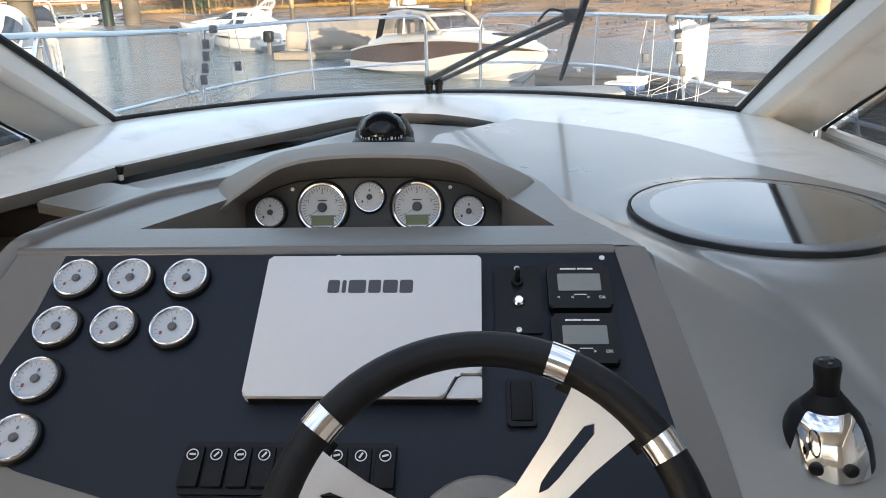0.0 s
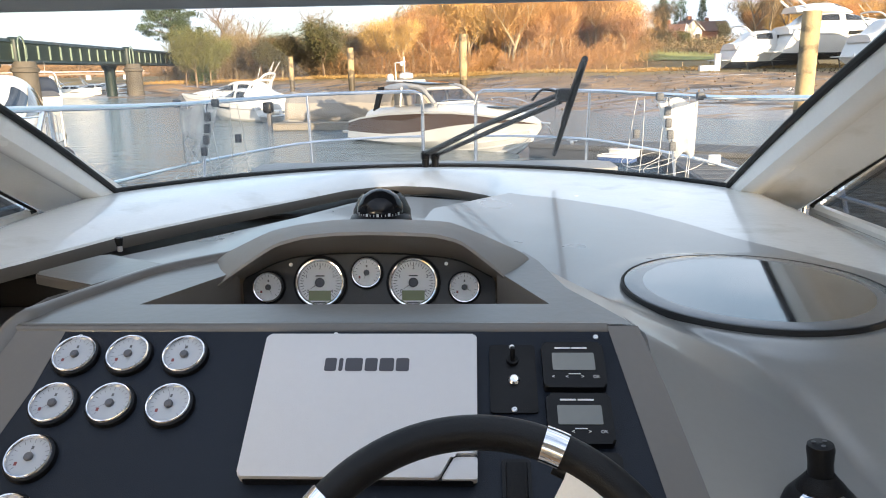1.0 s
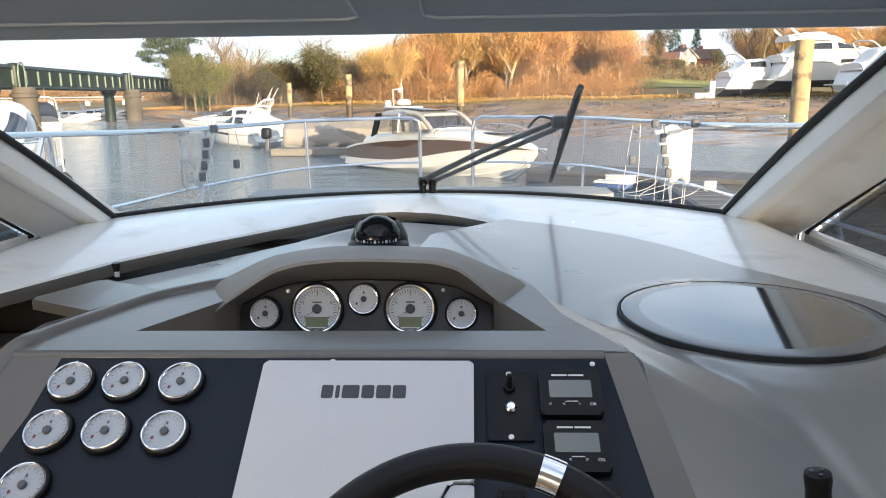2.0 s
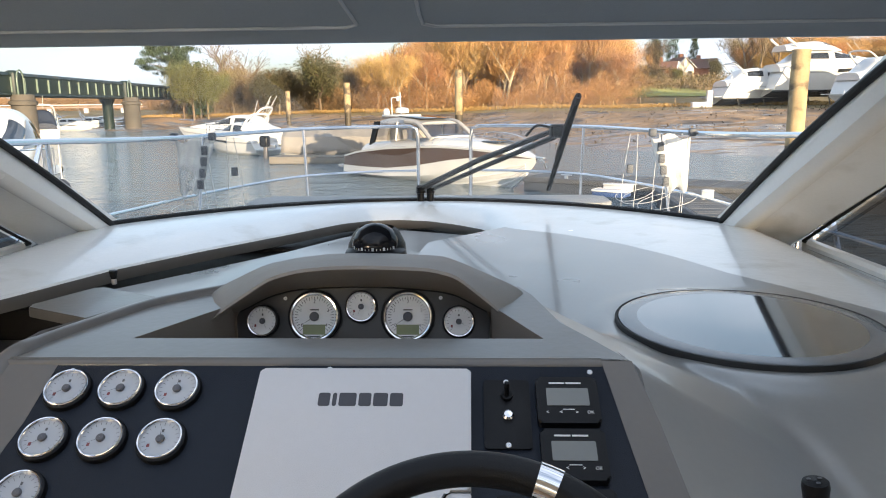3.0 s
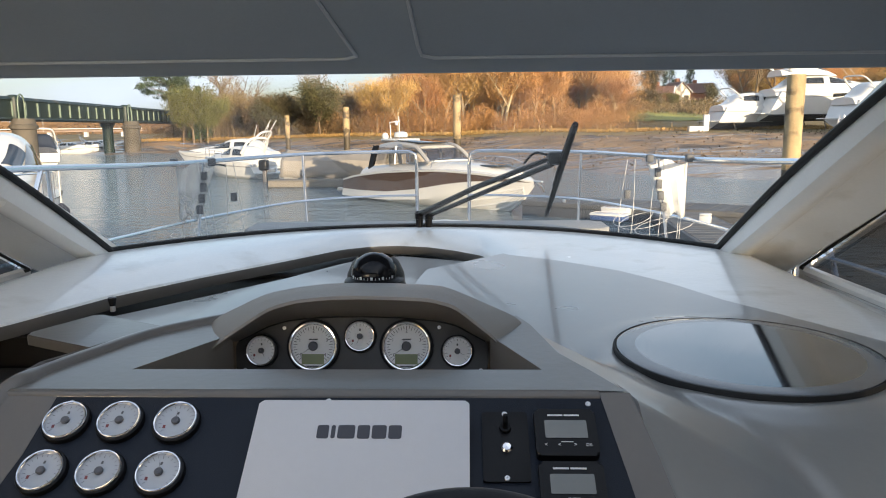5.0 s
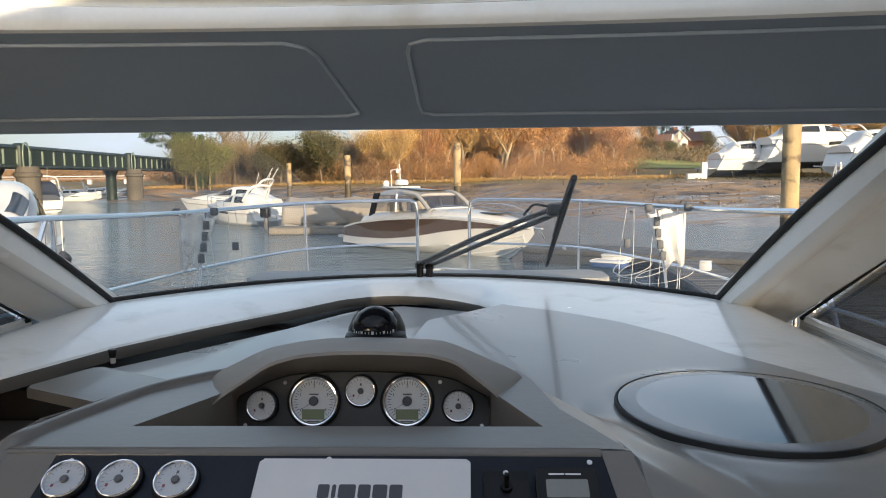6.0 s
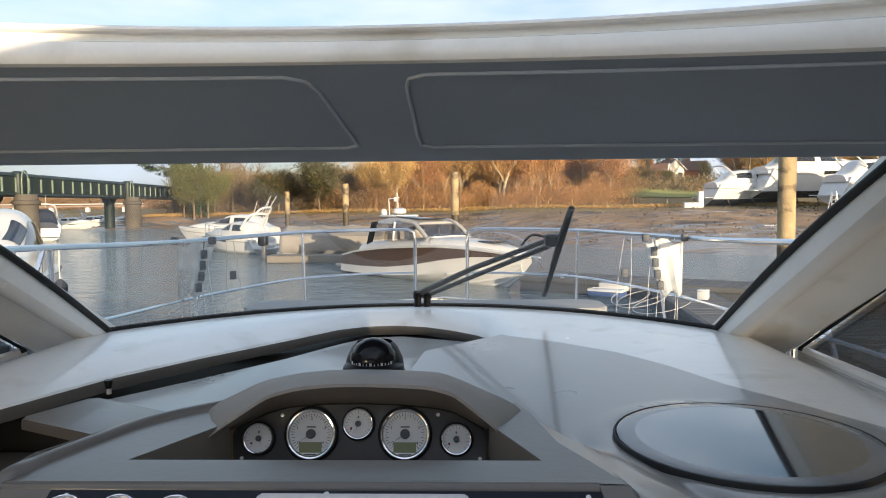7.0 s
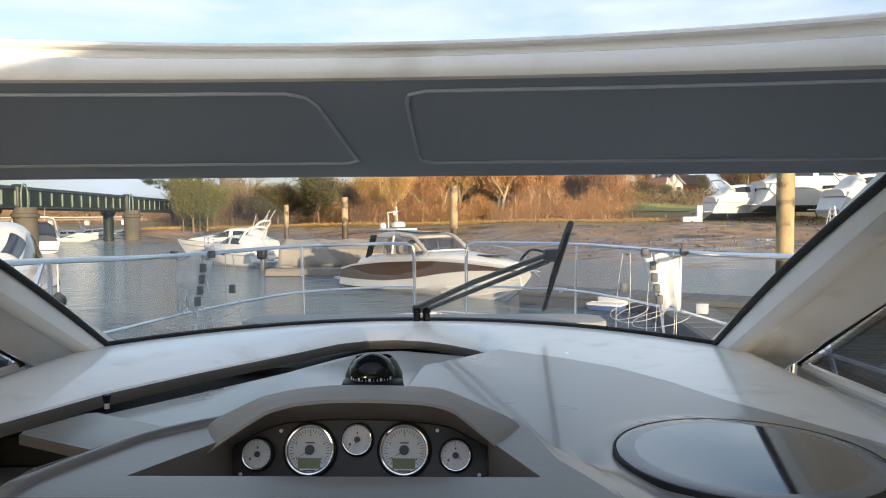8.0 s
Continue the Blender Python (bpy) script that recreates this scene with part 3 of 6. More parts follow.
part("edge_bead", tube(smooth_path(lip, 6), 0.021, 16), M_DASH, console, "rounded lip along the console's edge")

def on_slope(u, w, h):
    """A place on the sloping panel for a thing that stands h proud of it."""
    return SLOPE @ pose(u, -w - 0.72 * h, -0.0015)


panel = thing("instrument_panel", SLOPE, "slate grey sloping instrument panel", "panel")
part("panel_plate", prism(list(reversed(soften(slope_outline(PANEL), 0.012))), -0.009, -0.0015, 0.001), M_PANEL, panel)
def screw_geo(r):
    return lathe([(r, -0.001), (r, 0.0008), (r * 0.8, 0.0016), (r * 0.35, 0.0018), (r * 0.3, 0.0006), (0.0003, 0.0006)], 14)
for u, w in ((-0.580, 0.010), (-0.186, 0.006), (0.203, 0.010), (-0.36, 0.383)):
    part("screw", moved(screw_geo(0.0042), pose(u, -w, -0.0015)), M_STEEL, panel, "bright screw with a dark centre")


def spoke_marks(n, a0, a1, r0, r1, w, z):
    geos = []
    for i in range(n):
        a = radians(a0 + (a1 - a0) * i / (n - 1))
        k = r0 if i % 2 else r0 - (r1 - r0) * 0.5
        c, s = math.cos(a), math.sin(a)
        geos.append(([(k * c - w * s, k * s + w * c, z), (k * c + w * s, k * s - w * c, z), (r1 * c + w * s, r1 * s - w * c, z), (r1 * c - w * s, r1 * s + w * c, z)], [(0, 1, 2, 3)]))
    return join(*geos)


def gauge(name, R, m, label, group, proud, needle, lcd=False, numbers=(), face=None):
    g = thing(name, m, label, "gauge", group)
    h = proud
    part("housing", lathe([(R * 1.09, -0.004), (R * 1.09, h * 0.50), (R * 1.05, h * 0.68), (R * 0.97, h * 0.72)], 40), M_BLACK, g)
    part("bezel", lathe([(R * 0.985, h * 0.5), (R, h * 0.75), (R * 0.985, h), (R * 0.95, h * 1.10), (R * 0.90, h * 1.06), (R * 0.85, h * 0.84), (R * 0.835, h * 0.5)], 48), M_CHROME, g, "chrome bezel")
    part("dial", disc(R * 0.868, h * 0.62, 40), face or M_DIAL, g, "pale dial")
    z = h * 0.62 + 0.0004
    part("dial_scale", spoke_marks(33 if lcd else 17, 225, -45, R * 0.70, R * 0.80, R * 0.011, z), M_INK, g)
    part("hub", lathe([(R * 0.19, z), (R * 0.19, z + 0.003), (R * 0.15, z + 0.0045), (0.0003, z + 0.0045)], 20), M_GREYHUB, g)
    a = radians(needle)
    c, s = math.cos(a), math.sin(a)
    w = R * 0.018
    part("needle", ([(-w * s, w * c, z + 0.002), (w * s, -w * c, z + 0.002), (R * 0.66 * c, R * 0.66 * s, z + 0.002)], [(0, 1, 2)]), M_INK, g, sharp=0)
    if lcd:
        part("display_window", rbox((0, -R * 0.52, z + 0.0002), (R * 0.90, R * 0.40, 0.0008), 0.0003, 1), M_LCD, g, "grey green display window")
        for t, ang in numbers:
            q = radians(ang)
            part("numeral", moved(letters(t, R * 0.20), pose(R * 0.60 * math.cos(q), R * 0.60 * math.sin(q), z)), M_INK, g)
        part("print_line", rbox((0, R * 0.27, z), (R * 0.36, R * 0.05, 0.0003)), M_INK, g)
        part("print_line", rbox((0, -R * 0.80, z), (R * 0.52, R * 0.05, 0.0003)), M_INK, g)
    else:
        part("print_mark", rbox((-R * 0.46, -R * 0.30, z), (R * 0.12, R * 0.16, 0.0003)), M_REDINK, g)
        part("print_line", rbox((0, R * 0.42, z), (R * 0.10, R * 0.14, 0.0003)), M_INK, g)
    return g


GROUP = "small gauges on the instrument panel"
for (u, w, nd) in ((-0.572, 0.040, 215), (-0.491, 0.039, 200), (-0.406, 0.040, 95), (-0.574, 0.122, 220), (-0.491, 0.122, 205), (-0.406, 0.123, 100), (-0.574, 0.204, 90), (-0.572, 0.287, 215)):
    gauge("gauge", 0.0322, on_slope(u, w, 0.010), "small white gauge with a chrome bezel on the slate panel", GROUP, 0.012, nd, face=M_DIALSHADE)

FAC = pose(0, 1.502, 2.522, 72.5)
fascia = thing("binnacle_fascia", FAC, "charcoal binnacle fascia under the hood", "panel")
out = [(-0.447, -0.060), (0.064, -0.060), (0.066, 0.003), (-0.002, 0.039), (-0.039, 0.047), (-0.113, 0.054), (-0.193, 0.0565), (-0.269, 0.055), (-0.342, 0.049), (-0.386, 0.036), (-0.452, 0.003)]
part("fascia_plate", prism(soften(out, 0.012), -0.006, 0.0, 0.001), M_FASCIA, fascia)
part("fascia_gasket", tube([(x, y, 0.001) for x, y in soften(out[2:] , 0.012)][3:-3], 0.002, 6), M_GASKET, fascia)
for x, y in ((-0.352, 0.033), (-0.034, 0.034), (-0.43, -0.052), (0.05, -0.052)):
    part("screw", moved(screw_geo(0.004), pose(x, y, 0)), M_STEEL, fascia, "bright screw with a dark centre")
DG = "gauges in the binnacle"
TACH = (("0", 216), ("1", 156), ("2", 90), ("3", 24), ("4", -36))
for x in (-0.290, -0.100):
    gauge("tachometer", 0.0505, FAC @ pose(x, -0.004, 0), "large white tachometer with a chrome bezel and green display", DG, 0.012, 214, True, TACH)
for x, y, nd in ((-0.396, -0.013, 300), (-0.195, 0.016, 250), (0.003, -0.014, 330)):
    gauge("gauge", 0.031, FAC @ pose(x, y, 0), "small white gauge with a chrome bezel in the binnacle", DG, 0.012, nd)

# compass on the hood
compass = thing("compass", pose(-0.183, 1.66, 2.612), "black domed compass standing behind the hood", "compass")
part("base", lathe([(0.070, -0.20), (0.070, 0.0), (0.066, 0.012), (0.055, 0.020), (0.0005, 0.020)], 40), M_BLACK, compass)
part("cowl", moved(([(x * 1.0, y, z) for x, y, z in lathe([(0.066, 0.0), (0.064, 0.022), (0.052, 0.048), (0.040, 0.060)], 40)[0]], lathe([(0, 0)] * 4, 40)[1]), pose(0, 0.025, 0)), M_BLACK, compass)
part("dome", lathe([(0.0515, 0.012), (0.052, 0.025), (0.049, 0.042), (0.038, 0.059), (0.020, 0.070), (0.0005, 0.073)], 40), M_DOME, compass, "glossy black dome")
for i in range(13):
    a = radians(215 + 110 * i / 12)
    tall = 0.005 if i % 3 else 0.009
    part("compass_mark", moved(rbox((0, 0, 0), (0.0014 if i % 3 else 0.005, 0.001, tall)), pose(0.0522 * math.cos(a), 0.0522 * math.sin(a), 0.022, 0, 0, math.degrees(a) + 90)), M_WHITE, compass)

# display with its sun cover
disp = thing("chart_plotter", on_slope(-0.128, 0.117, 0.021) @ Matrix.Scale(0.985, 4), "chart plotter under a pale grey sun cover", "plotter")
part("bezel", prism(rounded(0.312, 0.226, 0.008), -0.002, 0.016, 0.003), M_BLACK, disp)
cv = part("sun_cover", prism(soften([(-0.157, -0.112), (0.107, -0.112), (0.124, -0.078), (0.157, -0.078), (0.157, 0.113), (-0.157, 0.113)], 0.006), 0.006, 0.024, 0.004, 3), M_COVER, disp, "pale grey plastic sun cover")
part("corner_grip", prism(soften([(0.110, -0.112), (0.157, -0.112), (0.157, -0.081), (0.127, -0.081)], 0.003), 0.008, 0.020, 0.002), M_COVER, disp)
part("badge_plate", prism(rounded(0.136, 0.029, 0.002, 3, 0.0, 0.0585), 0.0235, 0.0241), M_COVER, disp, "pale badge plate")
for i, wdt in enumerate((0.017, 0.006, 0.025, 0.018, 0.021, 0.019)):
    x = -0.063 + (0, 0.0205, 0.030, 0.0585, 0.0795, 0.1035)[i] + wdt / 2
    part("badge_bar", prism(rounded(wdt, 0.022, 0.003, 3, x, 0.0585), 0.0240, 0.0247), M_LOGO, disp, "dark grey badge block")

# switch plate with a key-like toggle
sw = thing("switch_plate", on_slope(0.078, 0.080, 0.004), "black switch plate with a small chrome button", "switch")
part("plate", prism(rounded(0.066, 0.112, 0.004), 0, 0.004, 0.001), M_BLACK, sw)
for y in (0.052, -0.051):
    part("screw", moved(screw_geo(0.0042), pose(0, y, 0.004)), M_STEEL, sw)
part("toggle", join(lathe([(0.009, 0.004), (0.008, 0.009), (0.0003, 0.009)], 18), moved(rbox((0, 0, 0), (0.007, 0.009, 0.022), 0.002), pose(0, 0.004, 0.016, -25))), M_RUBBER, sw)
part("button", moved(lathe([(0.0085, 0.004), (0.0085, 0.008), (0.006, 0.011), (0.0055, 0.010), (0.0003, 0.0102)], 20), pose(0.001, -0.005, 0)), M_CHROME, sw, "chrome button")
for o in list(sw.children):
    if o.name.startswith("toggle"):
        o.location = (0, 0.028, 0)

# two engine displays
def engine_display(u, w):
    d = thing("engine_display", on_slope(u, w, 0.013), "black square engine display with a grey screen", "display", "engine displays")
    part("housing", prism(rounded(0.088, 0.076, 0.006), 0, 0.014, 0.004, 3), M_BLACK, d)
    part("screen", prism(rounded(0.060, 0.029, 0.002, 3, 0, 0.004), 0.0142, 0.0150), M_LCDGREY, d, "pale grey screen")
    for x, wd in ((-0.014, 0.022), (0.010, 0.022)):
        part("badge_bar", rbox((x, 0.027, 0.0144), (wd, 0.0026, 0.0006)), M_WHITE, d)
    for x, t in ((-0.030, "<"), (-0.011, "<"), (0.011, ">"), (0.030, "OK")):
        part("key_print", moved(letters(t, 0.008 if t != "OK" else 0.0065), pose(x, -0.021, 0.0143)), M_WHITE, d)
    part("key_bar", rbox((0, -0.0165, 0.0144), (0.017, 0.0012, 0.0006)), M_WHITE, d)
    return d
engine_display(0.164, 0.057)
engine_display(0.165, 0.142)

rk = thing("rocker_switch", on_slope(0.077, 0.236, 0.006), "black rocker switch on the slate panel", "switch")
part("frame", prism(rounded(0.038, 0.066, 0.004), 0, 0.006, 0.002), M_BLACK, rk)
part("rocker", moved(rbox((0, 0, 0), (0.028, 0.054, 0.008), 0.003), pose(0, 0, 0.007, 5)), M_RUBBER, rk)
so = thing("socket_cover", on_slope(0.190, 0.225, 0.008), "black socket cover on the slate panel", "socket")
part("cover", prism(rounded(0.048, 0.062, 0.005), 0, 0.010, 0.003), M_BLACK, so)
row = thing("switch_row", on_slope(-0.212, 0.325, 0.007), "row of black rocker switches with round symbols", "switches")
part("frame", prism(rounded(0.266, 0.066, 0.004), 0, 0.006, 0.002), M_BLACK, row)
for i in range(9):
    x = -0.120 + 0.030 * i
    r = part("rocker", moved(rbox((0, 0, 0), (0.0255, 0.052, 0.008), 0.002), pose(x, 0, 0.0075, -4)), M_RUBBER, row)
    part("symbol", moved(lathe([(0.0075, 0), (0.0075, 0.0005), (0.0062, 0.0005), (0.0062, 0.0002)], 20), pose(x, 0.014, 0.0125, -4)), M_WHITE, r)
    part("symbol", moved(rbox((0, 0, 0), (0.008, 0.0025, 0.0006)), pose(x, 0.0145, 0.0125, -4, 0, (i * 47) % 90)), M_WHITE, r)

# steering wheel
WH = pose(0.027, 0.587, 2.466, 50)
wheel = thing("steering_wheel", WH, "black leather steering wheel with brushed steel spokes", "steering wheel")
part("rim", tube([(0.185 * math.cos(2 * math.pi * i / 96), 0.185 * math.sin(2 * math.pi * i / 96), 0) for i in range(96)], 0.0165, 16, True), M_LEATHER, wheel)
SPOKES = (50, 159, 268)
for c in (68, 32, 141, 177, 250, 286):
    arcs = [(0.185 * math.cos(radians(c - 3.2 + 6.4 * i / 8)), 0.185 * math.sin(radians(c - 3.2 + 6.4 * i / 8)), 0) for i in range(9)]
    part("clip_ring", tube(arcs, 0.0178, 20), M_CHROME, wheel, "chrome clip on the rim")
for sdeg in SPOKES:
    m = pose(0, 0, 0, 0, 0, sdeg)
    for y in (-1, 1):
        arm = [(0.03, 0.0), (0.078, 0.0), (0.086, 0.0042), (0.100, 0.0055), (0.146, 0.0055), (0.153, 0.0), (0.172, 0.0), (0.172, 0.037), (0.160, 0.033), (0.12, 0.025), (0.07, 0.020), (0.03, 0.032)]
        g = prism(arm if y > 0 else [(p, -q) for p, q in reversed(arm)], -0.003, 0.003)
        g = ([(x, yy, z - 0.055 * (1 - step((x - 0.03) / 0.13))) for x, yy, z in g[0]], g[1])
        part("spoke", moved(g, m), M_STEEL, wheel, "brushed steel spoke")
    part("rim_pad", moved(tube([(0.176 * math.cos(radians(d)), 0.176 * math.sin(radians(d)), -0.008) for d in range(-16, 17, 4)], 0.013, 10), m), M_RUBBER, wheel)
part("hub", lathe([(0.050, -0.062), (0.050, -0.050), (0.044, -0.045), (0.020, -0.043), (0.0005, -0.043)], 40), M_STEEL, wheel, "round steel hub")
part("column", lathe([(0.040, -0.22), (0.045, -0.10), (0.040, -0.062), (0.0005, -0.062)], 32), M_BLACK, wheel)
part("column_boot", lathe([(0.085, -0.19), (0.080, -0.15), (0.060, -0.13), (0.040, -0.128)], 36), M_HOOD, wheel)

# joystick
joy = thing("joystick", pose(0.458, 0.905, 2.349, 0, -6, 0) @ Matrix.Diagonal((0.84, 0.84, 0.78, 1)), "chrome and black joystick on the beige side deck", "joystick")
body = [(0.066, 0.0), (0.068, 0.012), (0.062, 0.05), (0.050, 0.085), (0.036, 0.104), (0.026, 0.108)]
g = lathe(body, 44)
part("base", (([(x, y * 1.05, z) for x, y, z in g[0]]), g[1]), M_BLACK, joy)
v, f = lathe([(r + 0.0022, z) for r, z in body[1:]], 60)
f = [q for q in f if all(abs((math.degrees(math.atan2(v[i][1], v[i][0])) + 103 + 180) % 360 - 180) < 54 for i in q)]
part("chrome_shell", ([(x, y * 1.05, z) for x, y, z in v], f), M_CHROME, joy, "polished chrome front shell")
part("collar", lathe([(0.035, 0.098), (0.034, 0.108), (0.024, 0.122), (0.019, 0.130)], 30), M_RUBBER, joy)
part("stick", lathe([(0.018, 0.125), (0.0175, 0.150), (0.0195, 0.172), (0.018, 0.180), (0.0003, 0.182)], 28), M_LEATHER, joy)
for a in (30, 150, 270):
    part("top_mark", moved(lathe([(0.003, 0.182), (0.003, 0.1832), (0.0003, 0.1832)], 10), pose(0.009 * math.cos(radians(a)), 0.009 * math.sin(radians(a)), 0)), M_GREYHUB, joy)
for a in (-122, -84):
    q = radians(a)
    part("button", moved(lathe([(0.010, 0), (0.010, 0.006), (0.007, 0.0085), (0.0003, 0.0085)], 18), pose(0.066 * math.cos(q), 0.069 * math.sin(q), 0.034, 84, 0, a + 90)), M_BLACK, joy)
fixed("side_recess", prism(soften([(0.365, 0.62), (0.80, 0.62), (0.80, 1.05), (0.40, 1.05)], 0.03), 2.30, 2.349, 0.006), M_DASH, "flat pad moulded round the joystick", "dashboard")

# ---- outside: own deck, rails and wiper ----
M_DECK = material("white_deck", (0.62, 0.63, 0.62), 0.4, var=0.08, scale=3, stain=(0.45, 0.44, 0.40), stain_at=(0.55, 0.9))
M_HULLW = material("white_hull", (0.62, 0.62, 0.61), 0.22, var=0.05, scale=1.2, coat=0.3, random=0.04)
M_HULLB = material("bronze_hull", (0.085, 0.050, 0.032), 0.14, var=0.06, scale=1.0, coat=0.4)
M_NAVY = material("navy_canvas", (0.03, 0.04, 0.065), 0.7, var=0.15)
M_CANVAS = material("grey_canvas", (0.27, 0.25, 0.225), 0.8, var=0.12, scale=2, bump=0.012, bump_scale=5)
M_DARKGLASS = material("dark_boat_glass", (0.02, 0.022, 0.025), 0.06, var=0.1, coat=0.5)
M_CABGLASS = sheet_glass("smoked_cabin_glass", (0.80, 0.80, 0.81))
M_SEAT = material("cream_vinyl", (0.50, 0.46, 0.40), 0.6, var=0.1)
M_ANTIFOUL = material("blue_antifouling", (0.03, 0.035, 0.05), 0.7, var=0.2)
M_SILVER = material("silver_cabin", (0.34, 0.335, 0.33), 0.3, var=0.05)
M_CLOTH = sheet_glass("translucent_cloth", (0.86, 0.88, 0.90), dust=1.15, gloss=0.05)
M_PAD = material("grey_vinyl", (0.27, 0.27, 0.265), 0.6, var=0.1)
M_CORD = material("pale_cord", (0.50, 0.50, 0.49), 0.7, var=0.1)
M_FLOAT = material("grey_float", (0.07, 0.075, 0.085), 0.6, var=0.15)

DECK_Z = 1.95
deck = [(-2.1, 1.5), (-2.05, 4.0), (-1.75, 5.4), (-1.25, 6.6), (-0.65, 7.35), (XC, 7.6)]
deck = deck + [(2 * XC - x, y) for x, y in reversed(deck[:-1])]
own = thing("own_foredeck", pose(0, 0, 0), "white foredeck of the boat ahead of the windscreen", "deck")
part("deck", prism(list(reversed(soften(deck, 0.1))), DECK_Z - 0.06, DECK_Z, 0.02), M_DECK, own)
rings = []
for k in range(len(deck)):
    x, y = deck[k]
    rings.append([(x, y, DECK_Z - 0.03), (x, y, DECK_Z + 0.06), (XC + (x - XC) * 0.97, y * 0.985, DECK_Z + 0.06)])
part("toe_rail", sheet(rings), M_DECK, own)
rings = [[(x, y, DECK_Z - 0.03), (XC + (x - XC) * 0.9, y * 0.97, 0.6), (XC + (x - XC) * 0.62, y * 0.93, -0.5)] for x, y in deck]
aft = [(-2.0, -3.9, DECK_Z - 0.03), (-1.85, -3.85, 0.6), (-1.4, -3.8, -0.5)]
rings = [aft] + rings + [[mirror(p) for p in aft]]
part("hull", sheet(rings), M_HULLW, own)
tr = aft + [mirror(p) for p in reversed(aft)]
part("transom", (tr, [tuple(range(6))]), M_HULLW, own, sharp=0)
for sgn in (-1, 1):
    part("side_deck", rbox((XC + sgn * 1.74, -1.1, DECK_Z - 0.03), (0.22, 5.6, 0.06), 0.01), M_DECK, own)
part("cockpit_deck", rbox((XC, -3.25, 1.17), (3.3, 1.2, 0.05), 0.01), M_DECK, own)
coach = [(-1.22, 3.90), (-1.16, 4.12), (-1.02, 4.32), (-0.6, 4.48), (XC, 4.52)]
coach = coach + [(2 * XC - x, y) for x, y in reversed(coach[:-1])]
part("coachroof", prism(list(reversed(soften(coach, 0.06))), DECK_Z - 0.02, 2.37, 0.05, 3), M_DECK, own)
part("sun_pad", prism(rounded(2.02, 0.36, 0.06, 5, XC + 0.01, 4.20), 2.36, 2.405, 0.03, 3), M_PAD, own, "pale vinyl sun pad")

# bow rails
def rail_points(sgn):
    q = [(2.0, 2.5, 2.79), (1.95, 3.5, 2.777), (1.86, 4.5, 2.74), (1.78, 5.2, 2.722), (1.55, 6.0, 2.72), (1.24, 6.65, 2.725), (0.70, 6.98, 2.728), (0.32, 7.06, 2.728), (0.255, 7.07, 2.70), (0.245, 7.07, 2.60), (0.245, 7.07, DECK_Z)]
    return [(XC + sgn * x + (0.01 if sgn > 0 else 0), y, z) for x, y, z in q]
rail = thing("bow_rail", pose(0, 0, 0), "polished steel bow rail with stanchions", "rail")
for sgn in (-1, 1):
    top = rail_points(sgn)
    part("top_rail", tube(smooth_path(top[:8], 6) + [Vector(p) for p in top[8:]], 0.0165, 10), M_RAIL, rail)
    midr = [(XC + (p[0] - XC) * 0.985, p[1], (p[2] + DECK_Z) / 2 - 0.03) for p in top[:8]] + [(top[9][0], top[9][1], (2.728 + DECK_Z) / 2 - 0.03)]
    part("mid_rail", tube(smooth_path(midr, 5), 0.011, 8), M_RAIL, rail)
    for p in (top[5], (XC + sgn * 1.93, 3.8, 2.772)):
        part("stanchion", tube([p, (XC + (p[0] - XC) * 0.985, p[1], DECK_Z)], 0.013, 8), M_RAIL, rail)
    pb = (XC + sgn * 1.93, 3.75, 2.772)
    part("stay", tube([pb, (XC + sgn * 1.99, 3.35, DECK_Z)], 0.014, 8), M_RAIL, rail)

# lifelines, cloths and cords hung on the rail at each side
def hung_gear(sgn, cx, cy, label):
    g = thing("hanging_gear", pose(cx, cy, 2.722), label, "lines", "gear hung on the rail")
    d = -sgn
    nx, ny = 10, 12
    cloth = []
    for j in range(ny + 1):
        t = j / ny
        cloth.append([(d * (0.01 + (0.275 - 0.13 * t) * i / nx), 0.012 * math.sin(i * 1.3 + 2 * t), -0.02 - 0.37 * t - 0.02 * math.sin(i * 0.9)) for i in range(nx + 1)])
    thick(part("cloth", sheet(cloth), M_CLOTH, g, "translucent white cloth"), 0.003)
    for x in (0.0, 0.27):
        part("clamp", rbox((d * x, 0, 0.005), (0.05, 0.05, 0.055), 0.012), M_FLOAT, g, "dark rail clamp")
    rnd = random.Random(int(cx * 100))
    for i in range(7):
        x0 = d * (0.02 + 0.05 * i + (0.10 if i > 4 else 0))
        x1 = x0 + rnd.uniform(-0.05, 0.05) + d * (0.04 if i < 5 else 0.0)
        part("cord", tube(smooth_path([(x0, 0, 0), ((x0 + x1) / 2 + rnd.uniform(-0.02, 0.02), 0.02, -0.35), (x1, 0.0, -0.72)], 4), 0.0024, 5), M_CORD, g)
    for x, z in ((0.215, -0.09), (0.205, -0.17), (0.19, -0.25), (0.17, -0.33), (0.42, -0.24)):
        part("float", rbox((d * x, -0.02, z), (0.042, 0.03, 0.062), 0.006), M_FLOAT, g, "dark grey float")
    for cxl, zz, ra in ((0.30, -0.42, 0.17), (0.16, -0.46, 0.20), (0.38, -0.40, 0.13)):
        loop = [(d * cxl + ra * math.cos(2 * math.pi * k / 28), -0.03 + 0.15 * math.sin(2 * math.pi * k / 28), zz + 0.05 * math.sin(2 * math.pi * k / 28 + 1)) for k in range(28)]
        part("coil", tube(loop, 0.0020, 5, True), M_CORD, g, "pale coiled cord")
    part("pole", tube([(d * 0.21, 0, 0.0), (d * 0.10, 0.02, -0.77)], 0.010, 8), M_RAIL, g)
    return g
hung_gear(-1, -2.05, 5.2, "white cloth, cords and dark floats hung on the port rail")
hung_gear(1, 1.55, 5.2, "white cloth, cords and dark floats hung on the starboard rail")

